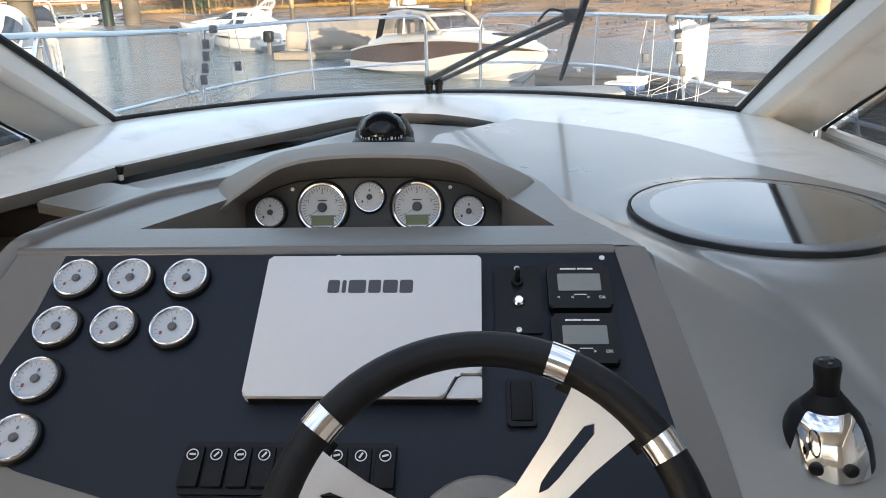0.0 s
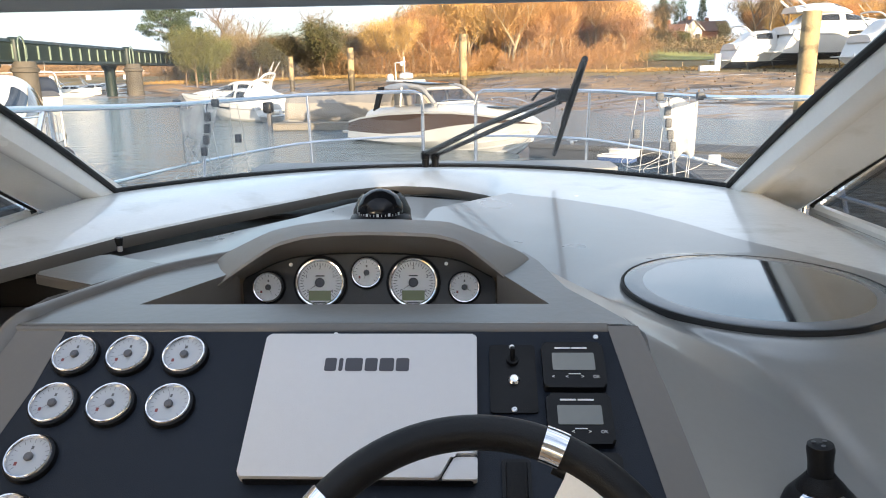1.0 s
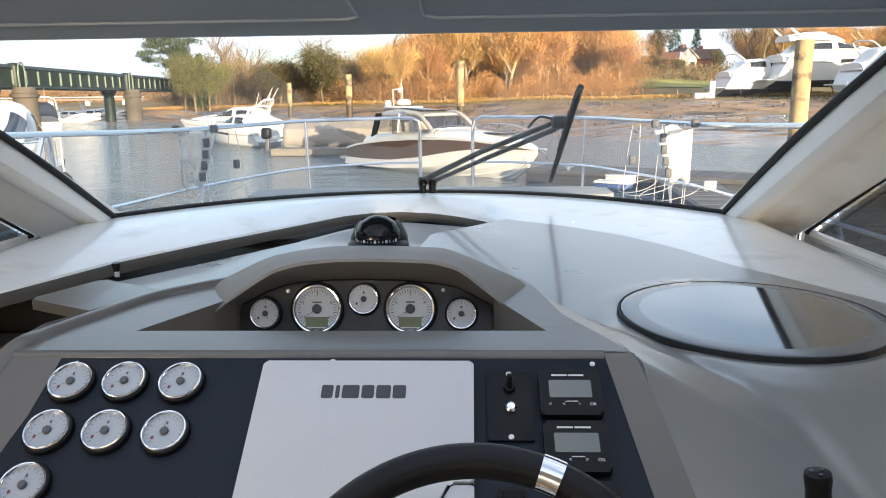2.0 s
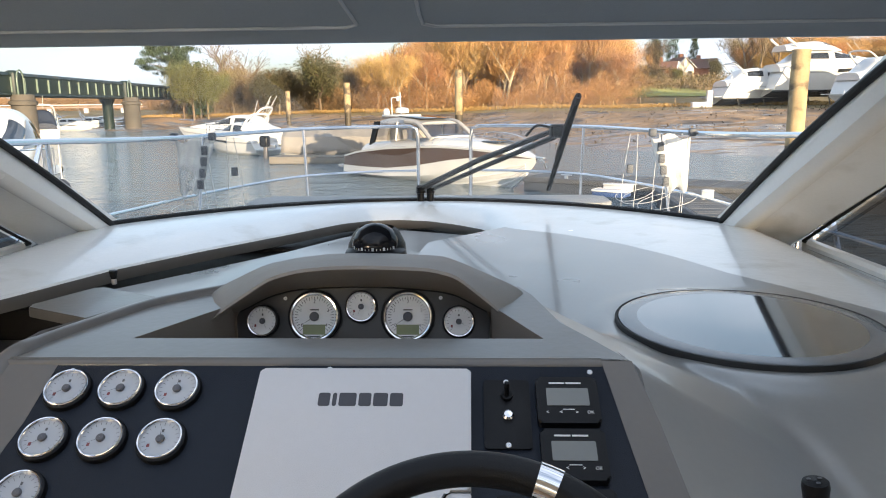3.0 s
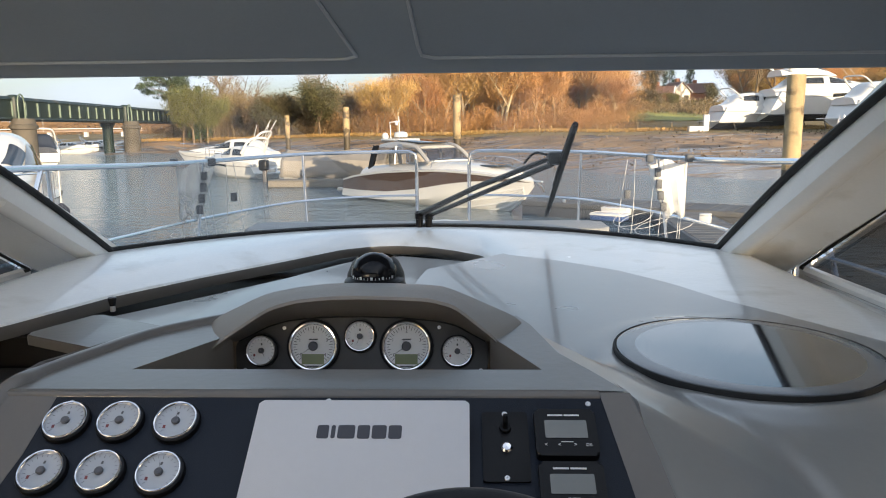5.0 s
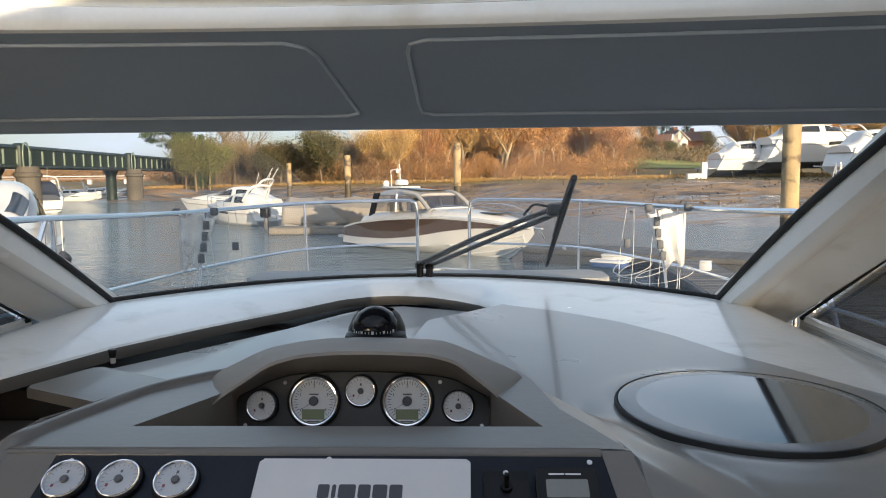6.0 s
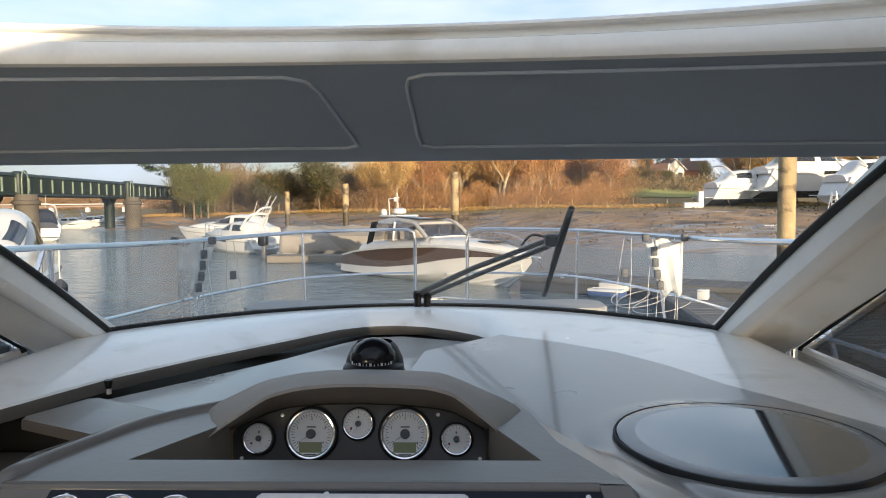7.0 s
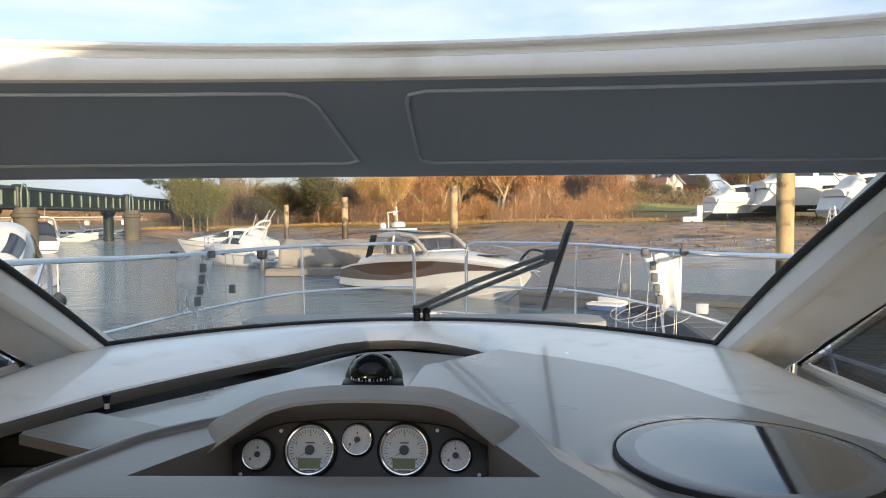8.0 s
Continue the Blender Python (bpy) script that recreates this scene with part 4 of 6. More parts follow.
# wiper, parked across the glass
def on_screen(x, s, out=0.03):
    lo, hi = Vector((x, arc_y(x), 2.448)), screen_top(x)
    nrm = Vector((0, 0.36, 0.93))
    return lo.lerp(hi, s) + Vector((0, 0, 0.03 * math.sin(math.pi * s))) + nrm * out
wiper = thing("wiper", pose(0, 0, 0), "black wiper resting across the windscreen", "wiper")
WP0, WP1 = on_screen(-0.222, 0.06), on_screen(0.325, 0.505, 0.03)
part("arm", tube([WP0, WP0.lerp(WP1, 0.5) + Vector((0, 0.01, 0.012)), WP1], 0.015, 8, False, 0.010), M_BLACK, wiper)
part("arm", tube([WP0 + Vector((0.048, 0, -0.008)), WP0.lerp(WP1, 0.5) + Vector((0.035, 0.02, -0.012)), WP1 + Vector((0.01, 0.03, -0.024))], 0.011, 8), M_BLACK, wiper)
BL0, BL1 = on_screen(0.352, 0.735, 0.012), on_screen(0.392, 0.11, 0.012)
part("blade", tube([BL0.lerp(BL1, k / 8) for k in range(9)], 0.011, 6), M_RUBBER, wiper)
part("blade_spine", tube([BL0.lerp(BL1, 0.04) + Vector((0, 0, 0.006)), BL0.lerp(BL1, 0.30) + Vector((0, 0.008, 0.016)), BL0.lerp(BL1, 0.62) + Vector((0, 0.008, 0.010))], 0.011, 6), M_BLACK, wiper)
part("blade_clamp", moved(rbox((0, 0, 0), (0.065, 0.07, 0.05), 0.014), Matrix.Translation(WP1 + Vector((0.02, 0, 0)))), M_BLACK, wiper)
for dx in (0.0, 0.048):
    part("pivot", moved(lathe([(0.018, -0.06), (0.018, -0.02), (0.024, -0.018), (0.024, 0.012), (0.016, 0.022), (0.0005, 0.023)], 20), Matrix.Translation(WP0 + Vector((dx, 0, -0.004)))), M_BLACK, wiper)
part("hose", tube(smooth_path([WP1 + Vector((0.0, 0, 0.01)), WP1 + Vector((-0.06, 0, 0.02)), WP1 + Vector((-0.10, 0, -0.02))], 5), 0.005, 6), M_RUBBER, wiper)

# ---- water and land ----
def ripples(n, l, b, scales, stretch):
    """Waves of several sizes as relief."""
    geo, mp = n.new("ShaderNodeNewGeometry"), n.new("ShaderNodeMapping")
    mp.inputs["Scale"].default_value = stretch
    l.new(geo.outputs["Position"], mp.inputs["Vector"])
    prev = None
    for s, d in scales:
        t, bp = n.new("ShaderNodeTexNoise"), n.new("ShaderNodeBump")
        t.inputs["Scale"].default_value, t.inputs["Detail"].default_value = s, 3.0
        l.new(mp.outputs["Vector"], t.inputs["Vector"])
        l.new(t.outputs["Fac"], bp.inputs["Height"])
        bp.inputs["Distance"].default_value = d
        if prev:
            l.new(prev.outputs["Normal"], bp.inputs["Normal"])
        prev = bp
    l.new(prev.outputs["Normal"], b.inputs["Normal"])


def water_material():
    m = material("river_water", (0.135, 0.175, 0.198), 0.08, var=0.1, scale=0.2, ior=1.33, rvar=0.04)
    ripples(m.node_tree.nodes, m.node_tree.links, m.node_tree.nodes["Principled BSDF"], ((0.30, 0.34), (1.6, 0.20), (5.0, 0.09)), (0.7, 1.5, 1))
    return m


def mud_material():
    """Tidal mud with shining films of water left in its hollows."""
    m = material("river_mud", (0.30, 0.20, 0.12), 0.75, ior=1.25, var=0.45, scale=0.22, fine=1.6, bump=0.30, bump_scale=0.9, rvar=0.12, stain=(0.10, 0.082, 0.07), stain_at=(0.52, 0.62), stain_scale=0.3)
    n, l = m.node_tree.nodes, m.node_tree.links
    b, out = n["Principled BSDF"], n["Material Output"]
    wet = n.new("ShaderNodeBsdfPrincipled")
    wet.inputs["Base Color"].default_value, wet.inputs["Roughness"].default_value, wet.inputs["IOR"].default_value = (0.22, 0.215, 0.22, 1), 0.22, 1.36
    ripples(n, l, wet, ((1.2, 0.20), (4.0, 0.10)), (0.7, 1.4, 1))
    geo, mp, nz, mr, mix = n.new("ShaderNodeNewGeometry"), n.new("ShaderNodeMapping"), n.new("ShaderNodeTexNoise"), n.new("ShaderNodeMapRange"), n.new("ShaderNodeMixShader")
    sep, low, add = n.new("ShaderNodeSeparateXYZ"), n.new("ShaderNodeMapRange"), n.new("ShaderNodeMath")
    mp.inputs["Scale"].default_value = (0.20, 0.60, 0.0)
    nz.inputs["Scale"].default_value, nz.inputs["Detail"].default_value = 1.0, 6.0
    l.new(geo.outputs["Position"], mp.inputs["Vector"])
    l.new(mp.outputs["Vector"], nz.inputs["Vector"])
    l.new(geo.outputs["Position"], sep.inputs["Vector"])
    low.inputs["From Min"].default_value, low.inputs["From Max"].default_value = 0.05, 1.3
    low.inputs["To Min"].default_value, low.inputs["To Max"].default_value = 0.10, -0.09
    l.new(sep.outputs["Z"], low.inputs["Value"])
    l.new(nz.outputs["Fac"], add.inputs[0])
    l.new(low.outputs["Result"], add.inputs[1])
    mr.inputs["From Min"].default_value, mr.inputs["From Max"].default_value = 0.47, 0.56
    l.new(add.outputs[0], mr.inputs["Value"])
    l.new(mr.outputs["Result"], mix.inputs["Fac"])
    l.new(b.outputs[0], mix.inputs[1])
    l.new(wet.outputs[0], mix.inputs[2])
    l.new(mix.outputs[0], out.inputs["Surface"])
    return m


M_WATER = water_material()
M_MUD = mud_material()
M_GRASS = material("winter_grass", (0.25, 0.17, 0.06), 0.85, var=0.35, scale=0.3, fine=3, bump=0.1, bump_scale=2, stain=(0.13, 0.10, 0.04), stain_at=(0.45, 0.62), stain_scale=0.05)
fixed("water", ([(-3000, -600, 0), (3000, -600, 0), (3000, 4000, 0), (-3000, 4000, 0)], [(0, 1, 2, 3)]), M_WATER, "calm grey river water", "water", sharp=0)


def shore(x):
    return lerp_table([(-400, 260), (-120, 190), (-70, 140), (-53, 112), (-47, 86), (-41, 84), (-37, 88), (-27, 81), (-15, 70), (-5, 64), (2, 60), (6, 52), (10, 40), (14, 34), (30, 26), (60, 20), (300, 5)], x)


def bank_width(x):
    """From the water's edge to the top of the bank."""
    return lerp_table([(-60, 10), (-38, 16), (-20, 22), (0, 24), (6, 32), (10, 44), (14, 49), (30, 56), (60, 52), (80, 46)], x)


def land_z(x, y):
    s = y - shore(x)
    wide = bank_width(x)
    if s < 0:
        return max(-1.5, s * 0.06)
    top = lerp_table([(-50, 1.0), (-20, 1.6), (20, 2.1), (60, 2.4)], x)
    z = top * step(s / wide) ** 1.5 + 0.12 * min(1.0, s / 8) + 0.10 * noise.noise(Vector((x * 0.25, y * 0.25, 0))) + 0.25 * noise.noise(Vector((x * 0.06, y * 0.09, 3)))
    back = max(0.0, s - wide - 6)
    hill = lerp_table([(-60, 0.0), (-20, 0.03), (5, 0.08), (25, 0.13), (42, 0.07), (60, 0.05), (200, 0.05)], x)
    return z + min(back, 90) * hill


ys = [0, 12, 18] + [20 + 1.0 * i for i in range(28)] + [48 + 1.25 * i for i in range(90)] + [165 + 8 * i for i in range(20)] + [340, 400, 500, 700, 1000, 1600, 3000]
xs = [-2500, -1200, -700, -450, -300, -220, -160, -120, -95] + [-80 + 1.6 * i for i in range(106)] + [95, 110, 130, 160, 200, 260, 350, 500, 800, 1500, 2500]
rows = [[(x, y, land_z(x, y)) for x in xs] for y in ys]
ground = fixed("ground", sheet(rows), M_MUD, "brown tidal mud bank rising to winter grass", "ground", sharp=60)
ground.data.materials.append(M_GRASS)
for p in ground.data.polygons:
    c = p.center
    wide = bank_width(c.x)
    if c.y - shore(c.x) > wide * 0.82 + 2.0 * noise.noise(Vector((c.x * 0.15, c.y * 0.15, 7))):
        p.material_index = 1

# lawn before the houses
M_LAWN = material("green_lawn", (0.31, 0.31, 0.085), 0.9, var=0.25, scale=0.4, fine=4)
rows = [[(x, y, land_z(x, y) + 0.10) for x in [17 + 1.2 * i for i in range(14)]] for y in [97 + 1.5 * j for j in range(11)]]
fixed("lawn", sheet(rows), M_LAWN, "green sloping lawn on the far bank", "lawn", sharp=60)

# ---- mooring piles ----
M_PILE = material("weathered_pile", (0.38, 0.28, 0.15), 0.8, var=0.42, scale=1.4, fine=14, bump=0.02, bump_scale=14, stain=(0.12, 0.09, 0.055), stain_at=(0.50, 0.60), stain_scale=1.6)
M_PILEWET = material("wet_pile", (0.07, 0.055, 0.035), 0.6, var=0.3, scale=2)
def pile(px, y, top, dia, wet):
    """A round timber pile with an uneven skin."""
    x = (px - 822) / 1288 * y
    g = thing("mooring_pile", pose(x, y, -2.0), "tall weathered timber mooring pile standing in the river", "pile", "mooring piles")
    rnd = random.Random(int(px))
    def shaft(z0, z1):
        v, f = [], []
        N = 16
        zs = [z0 + (z1 - z0) * k / 8 for k in range(9)]
        for z in zs:
            for k in range(N):
                a = 2 * math.pi * k / N
                r = dia / 2 * (1 + 0.05 * noise.noise(Vector((math.cos(a) * 2, math.sin(a) * 2, z * 0.8 + px))))
                v.append((r * math.cos(a), r * math.sin(a), z))
        for i in range(8):
            f += [(i * N + k, i * N + (k + 1) % N, (i + 1) * N + (k + 1) % N, (i + 1) * N + k) for k in range(N)]
        f.append(tuple(range(8 * N, 9 * N)))
        return v, f
    part("shaft", shaft(wet + 2.0, top + 2.0), M_PILE, g)
    part("wet_foot", shaft(0.0, wet + 2.0), M_PILEWET, g, "dark wet weed-covered foot")
pile(507, 64, 4.05, 0.42, 2.1)
pile(611, 53, 4.40, 0.46, 2.3)
pile(804, 47, 4.92, 0.48, 2.2)
pile(1378, 22, 4.33, 0.50, 1.6)

# ---- boats ----
def hull_rows(L, Bm, free0, free1, z_from, z_to, n=28, rise=(0.0, 0.0), rake=0.10):
    """Half sections from stern to bow between two relative heights of the topsides (0 keel .. 1 sheer)."""
    rows = []
    for i in range(n + 1):
        s = i / n
        b = Bm / 2 * (1 - max(0.0, (s - 0.42) / 0.58) ** 2.3) * (0.94 + 0.06 * min(1, s * 5))
        sheer = free0 + (free1 - free0) * s ** 1.6
        chine = 0.10 + 0.75 * max(0, s - 0.35) ** 1.6
        keel = -0.45 + (sheer + 0.25) * max(0.0, (s - 0.72) / 0.28) ** 2.4
        keel = min(keel, sheer - 0.03)
        chine = min(max(chine, keel + 0.02), sheer - 0.02)
        prof = [(0.0, keel, 0.0), (b * 0.86 * (1 - 0.25 * s), chine, 0.30), (b * (0.95 - 0.06 * s), chine + (sheer - chine) * 0.5, 0.65), (b, sheer, 1.0)]
        xx = s * L
        out = []
        for k in range(7):
            w0, w1 = z_from + rise[0] * s ** 1.5, z_to + rise[1] * s ** 1.5
            w = w0 + (w1 - w0) * k / 6
            j = next(j for j in range(3) if w <= prof[j + 1][2] + 1e-9)
            t = (w - prof[j][2]) / (prof[j + 1][2] - prof[j][2])
            yb, zb = (prof[j][q] + (prof[j + 1][q] - prof[j][q]) * t for q in (0, 1))
            aft = 0.5 * free0 * max(0.0, min(1.0, zb / sheer)) * max(0.0, 1 - s / 0.16)
            out.append((xx + aft + rake * L * (zb / max(sheer, 0.1)) * max(0.0, s - 0.6) / 0.4 * 0.6, yb, zb))
        rows.append(out)
    return rows
def both(rows):
    a = sheet(rows)
    b = ([(x, -y, z) for x, y, z in a[0]], [tuple(reversed(q)) for q in a[1]])
    return join(a, b)
def deck_geo(L, Bm, f0, f1, drop=0.0):
    e = [r[-1] for r in hull_rows(L, Bm, f0, f1, 0.9, 1.0)]
    return sheet([[(x, y * 0.97, z - drop), (x, 0, z + 0.04 - drop), (x, -y * 0.97, z - drop)] for x, y, z in e])
def transom(L, Bm, f0, f1):
    r = hull_rows(L, Bm, f0, f1, 0.0, 1.0)[0]
    v = r + [(x, -y, z) for x, y, z in reversed(r)]
    return v, [tuple(range(len(v)))]
def side_panel(p, q, r, s, t=0.02):
    """A thin four-cornered pane."""
    P = [Vector(c) for c in (p, q, r, s)]
    nrm = (P[1] - P[0]).cross(P[3] - P[0]).normalized() * t
    return [tuple(c + nrm) for c in P] + [tuple(c - nrm) for c in P], [(0, 1, 2, 3), (7, 6, 5, 4), (0, 4, 5, 1), (1, 5, 6, 2), (2, 6, 7, 3), (3, 7, 4, 0)]
def deck_rail(boat, L, Bm, f0, f1, s0, h, r=0.02):
    e = [x[-1] for x in hull_rows(L, Bm, f0, f1, 0.9, 1.0)]
    keep = [p for p in e if p[0] > s0 * L]
    for sg in (1, -1):
        part("rail", tube([(x, sg * y * 0.93, z + h) for x, y, z in keep], r, 5), M_RAIL, boat)
        for k in range(0, len(keep), 4):
            x, y, z = keep[k]
            part("stanchion", tube([(x, sg * y * 0.93, z), (x, sg * y * 0.93, z + h)], r * 0.8, 5), M_RAIL, boat)

def smooth_table(table, n):
    """Rows of numbers drawn out to n + 1 rows, softly."""
    A = np.array(table, float)
    k = np.linspace(A[0, 0], A[-1, 0], n + 1)
    B = np.stack([k] + [np.interp(k, A[:, 0], A[:, c]) for c in range(1, A.shape[1])], 1)
    for _ in range(2):
        B[1:-1, 1:] = (B[:-2, 1:] + 2 * B[1:-1, 1:] + B[2:, 1:]) / 4
    return B


def shell(table, n=32, m=20, p=0.5, q=0.42, lean=0.2):
    """A rounded superstructure through rows of (x, half width, z low, z high): its skin, and its surface by row, height and side."""
    B = smooth_table(table, n)
    def on(i, h, side, out=0.0):
        x, w, z0, z1 = B[i]
        h = max(0.0, min(1.0, h))
        c = math.sqrt(max(0.0, 1 - h ** (2 / p)))
        return (x, side * (w * (1 - lean * h) * c ** q + out), z0 + (z1 - z0) * h + out * h)
    hs = [math.sin(math.pi / 2 * k / (m / 2)) ** p for k in range(m // 2 + 1)]
    rows = [[on(i, h, 1) for h in hs] + [on(i, h, -1) for h in reversed(hs[:-1])] for i in range(n + 1)]
    v, f = sheet(rows)
    c = len(rows[0])
    return (v, f + [tuple(range(c)), tuple(reversed(range(len(v) - c, len(v))))]), on, B


def side_light(on, B, x0, x1, zlo, drop, side, out=0.015):
    """A pane on a superstructure's side from zlo up to a little below its top."""
    rows = []
    for i in range(len(B)):
        if x0 <= B[i, 0] <= x1:
            span = B[i, 3] - B[i, 2]
            h0, h1 = (zlo - B[i, 2]) / span, (B[i, 3] - drop - B[i, 2]) / span
            h1 = max(h0 + 0.005, min(0.93, h1))
            rows.append([on(i, h0 + (h1 - h0) * k / 4, side, out) for k in range(5)])
    return sheet(rows)


def front_light(on, B, x0, x1, hmin, out=0.012):
    rows = []
    for i in range(len(B)):
        if x0 <= B[i, 0] <= x1:
            hs = [hmin + (1 - hmin) * k / 5 for k in range(6)]
            rows.append([on(i, h, 1, out) for h in hs] + [on(i, h, -1, out) for h in reversed(hs[:-1])])
    return sheet(rows)


# the bronze and white cruiser
b1 = thing("motor_cruiser", pose(-4.45, 32.1, 0, 0, 0, -47), "white motor cruiser with a bronze band, moored in the river", "boat")
# x, half beam and height at the sheer, half beam and height at the chine, keel, foot of the bronze band
LINES = smooth_table([(0, 1.38, 0.84, 1.28, 0.12, -0.35, 0.42), (1.5, 1.48, 1.06, 1.36, 0.11, -0.4, 0.42), (3.3, 1.52, 1.26, 1.36, 0.12, -0.4, 0.46), (5, 1.50, 1.37, 1.24, 0.20, -0.4, 0.64),
                      (6.5, 1.36, 1.43, 0.98, 0.36, -0.38, 0.90), (7.7, 1.10, 1.39, 0.64, 0.56, -0.3, 1.05), (8.6, 0.75, 1.30, 0.32, 0.70, -0.12, 1.07), (9.3, 0.40, 1.20, 0.12, 0.80, 0.35, 1.06), (9.85, 0.04, 1.12, 0.02, 0.98, 0.92, 1.05)], 48)
def beam_at(r, z):
    x, bs, zs, bc, zc, zk, zb = r
    if z < zc:
        return bc * max(0.0, (z - zk) / (zc - zk))
    return bc + (bs - bc) * ((z - zc) / (zs - zc)) ** 1.25
def strake(lo, hi, k=6, out=0.0):
    rows = []
    for r in LINES:
        z0, z1 = lo(r), max(hi(r), lo(r) + 0.002)
        rows.append([(r[0] + 0.45 * max(0.0, 1 - r[0] / 1.2) * max(0.0, z0 + (z1 - z0) * j / k - 0.1), beam_at(r, z0 + (z1 - z0) * j / k) + out, z0 + (z1 - z0) * j / k) for j in range(k + 1)])
    a = sheet(rows)
    b = ([(x, -y, z) for x, y, z in a[0]], [tuple(reversed(g)) for g in a[1]])
    return join(a, b), rows
lower, low_rows = strake(lambda r: r[5], lambda r: r[6], 8)
band, band_rows = strake(lambda r: r[6] + 0.002, lambda r: r[2] - 0.07)
edge_w, edge_rows = strake(lambda r: r[2] - 0.07, lambda r: r[2], 2, 0.02)
stern = low_rows[0] + band_rows[0] + edge_rows[0]
stern = stern + [(x, -y, z) for x, y, z in reversed(stern)]
part("lower_hull", lower, M_HULLW, b1, "white lower hull")
part("transom", (stern, [tuple(range(len(stern)))]), M_HULLB, b1, sharp=0)
part("hull_band", band, M_HULLB, b1, "glossy bronze hull band")
part("gunwale", join(edge_w, sheet([[(r[-1][0], r[-1][1], r[-1][2]), (r[-1][0], 0, r[-1][2] + 0.03), (r[-1][0], -r[-1][1], r[-1][2])] for r in edge_rows])), M_HULLW, b1, "white gunwale and deck")
for k, w in enumerate((0.06, 0.28, 0.52, 0.78, 1.0)):
    for sg in (1, -1):
        line = []
        for r in LINES[24 + 2 * k:47]:
            z = r[5] + (min(r[4], r[6]) - r[5]) * w
            line.append((r[0], sg * (beam_at(r, z) + 0.008), z))
        part("spray_rail", tube(line, 0.038, 6), M_HULLW, b1)
part("swim_platform", prism(rounded(0.7, 2.5, 0.12, 4, -0.15, 0), 0.30, 0.40, 0.03), M_SILVER, b1)
trunk, on_t, B_t = shell([(1.2, 1.22, 0.9, 1.36), (3.5, 1.22, 1.1, 1.56), (5.3, 1.16, 1.2, 1.70), (6.6, 0.96, 1.2, 1.66), (8.0, 0.62, 1.2, 1.56), (9.2, 0.22, 1.1, 1.38)], 28)
part("cabin_base", trunk, M_HULLW, b1, "white superstructure")
roof, on_r, B_r = shell([(2.10, 1.02, 2.14, 2.24), (2.5, 1.14, 2.16, 2.36), (3.4, 1.16, 2.17, 2.42), (4.3, 1.08, 2.15, 2.36), (4.85, 0.96, 2.12, 2.24)], 20)
part("cabin_roof", roof, M_SILVER, b1, "pale silver cabin roof")
part("sun_roof", moved(prism(rounded(1.5, 1.45, 0.1, 3), 0.0, 0.03, 0.01), pose(3.95, 0, 2.385, 0, 3.5, 0)), M_DARKGLASS, b1, "dark sun roof")
for sg in (1, -1):
    part("side_window", side_panel((2.30, sg * 1.215, 1.50), (3.62, sg * 1.205, 1.56), (3.62, sg * 1.13, 2.20), (2.55, sg * 1.13, 2.18), 0.008), M_CABGLASS, b1)
    part("side_window", side_panel((3.74, sg * 1.20, 1.57), (5.25, sg * 1.09, 1.64), (4.50, sg * 1.03, 2.16), (3.74, sg * 1.12, 2.20), 0.008), M_CABGLASS, b1)
    part("cabin_post", side_panel((1.95, sg * 1.225, 1.30), (2.28, sg * 1.225, 1.42), (2.55, sg * 1.14, 2.24), (2.22, sg * 1.14, 2.22), 0.04), M_BLACK, b1, "black aft cabin post")
    part("cabin_post", tube([(3.68, sg * 1.215, 1.54), (3.68, sg * 1.13, 2.22)], 0.045, 6), M_SILVER, b1)
    part("cabin_post", tube(smooth_path([(5.62, sg * 1.08, 1.62), (5.15, sg * 1.06, 1.98), (4.72, sg * 1.02, 2.20), (4.1, sg * 1.08, 2.28)], 4), 0.085, 8), M_SILVER, b1, "silver arched windscreen pillar")
    part("seat", rbox((3.0, sg * 0.55, 1.55), (0.5, 0.6, 0.9), 0.12, 3), M_SEAT, b1, "cream helm seat")
part("windscreen", side_panel((5.55, -1.02, 1.68), (5.55, 1.02, 1.68), (4.78, 0.95, 2.20), (4.78, -0.95, 2.20), 0.008), M_CABGLASS, b1)
part("windscreen_base", tube(smooth_path([(5.45, -1.06, 1.67), (5.66, -0.5, 1.69), (5.72, 0, 1.70), (5.66, 0.5, 1.69), (5.45, 1.06, 1.67)], 4), 0.035, 6), M_HULLW, b1)
part("foredeck_hatch", prism(rounded(0.9, 0.8, 0.1, 3, 8.0, 0), 1.55, 1.61, 0.02), M_DARKGLASS, b1)
part("roof_platform", rbox((2.5, 0, 2.45), (1.25, 1.1, 0.09), 0.04, 3), M_HULLW, b1)
part("radar_dome", moved(lathe([(0.27, 0), (0.29, 0.10), (0.25, 0.19), (0.10, 0.23), (0.001, 0.23)], 24), pose(2.55, 0.0, 2.55)), M_HULLW, b1, "white radar dome")
part("mast", tube([(2.15, 0.25, 2.5), (2.1, 0.25, 3.40)], 0.025, 6), M_HULLW, b1)
part("mast_light", lathe([(0.001, 3.02), (0.07, 3.05), (0.07, 3.20), (0.001, 3.23)], 12), M_HULLW, b1).location = (2.2, 0.05, 0)
part("horn_bar", tube([(2.2, -0.25, 2.5), (2.15, -0.25, 3.15), (2.25, 0.2, 3.2)], 0.025, 6), M_HULLW, b1)
part("satellite_dome", moved(lathe([(0.13, 0), (0.14, 0.12), (0.08, 0.22), (0.001, 0.24)], 16), pose(1.95, -0.35, 2.50)), M_HULLW, b1)
for sg in (1, -1):
    part("bow_rail", tube(smooth_path([(5.9, sg * 1.25, 1.45), (6.2, sg * 1.2, 1.80), (7.6, sg * 0.95, 1.83), (8.8, sg * 0.5, 1.70), (9.6, sg * 0.1, 1.45)], 4), 0.014, 6), M_RAIL, b1)
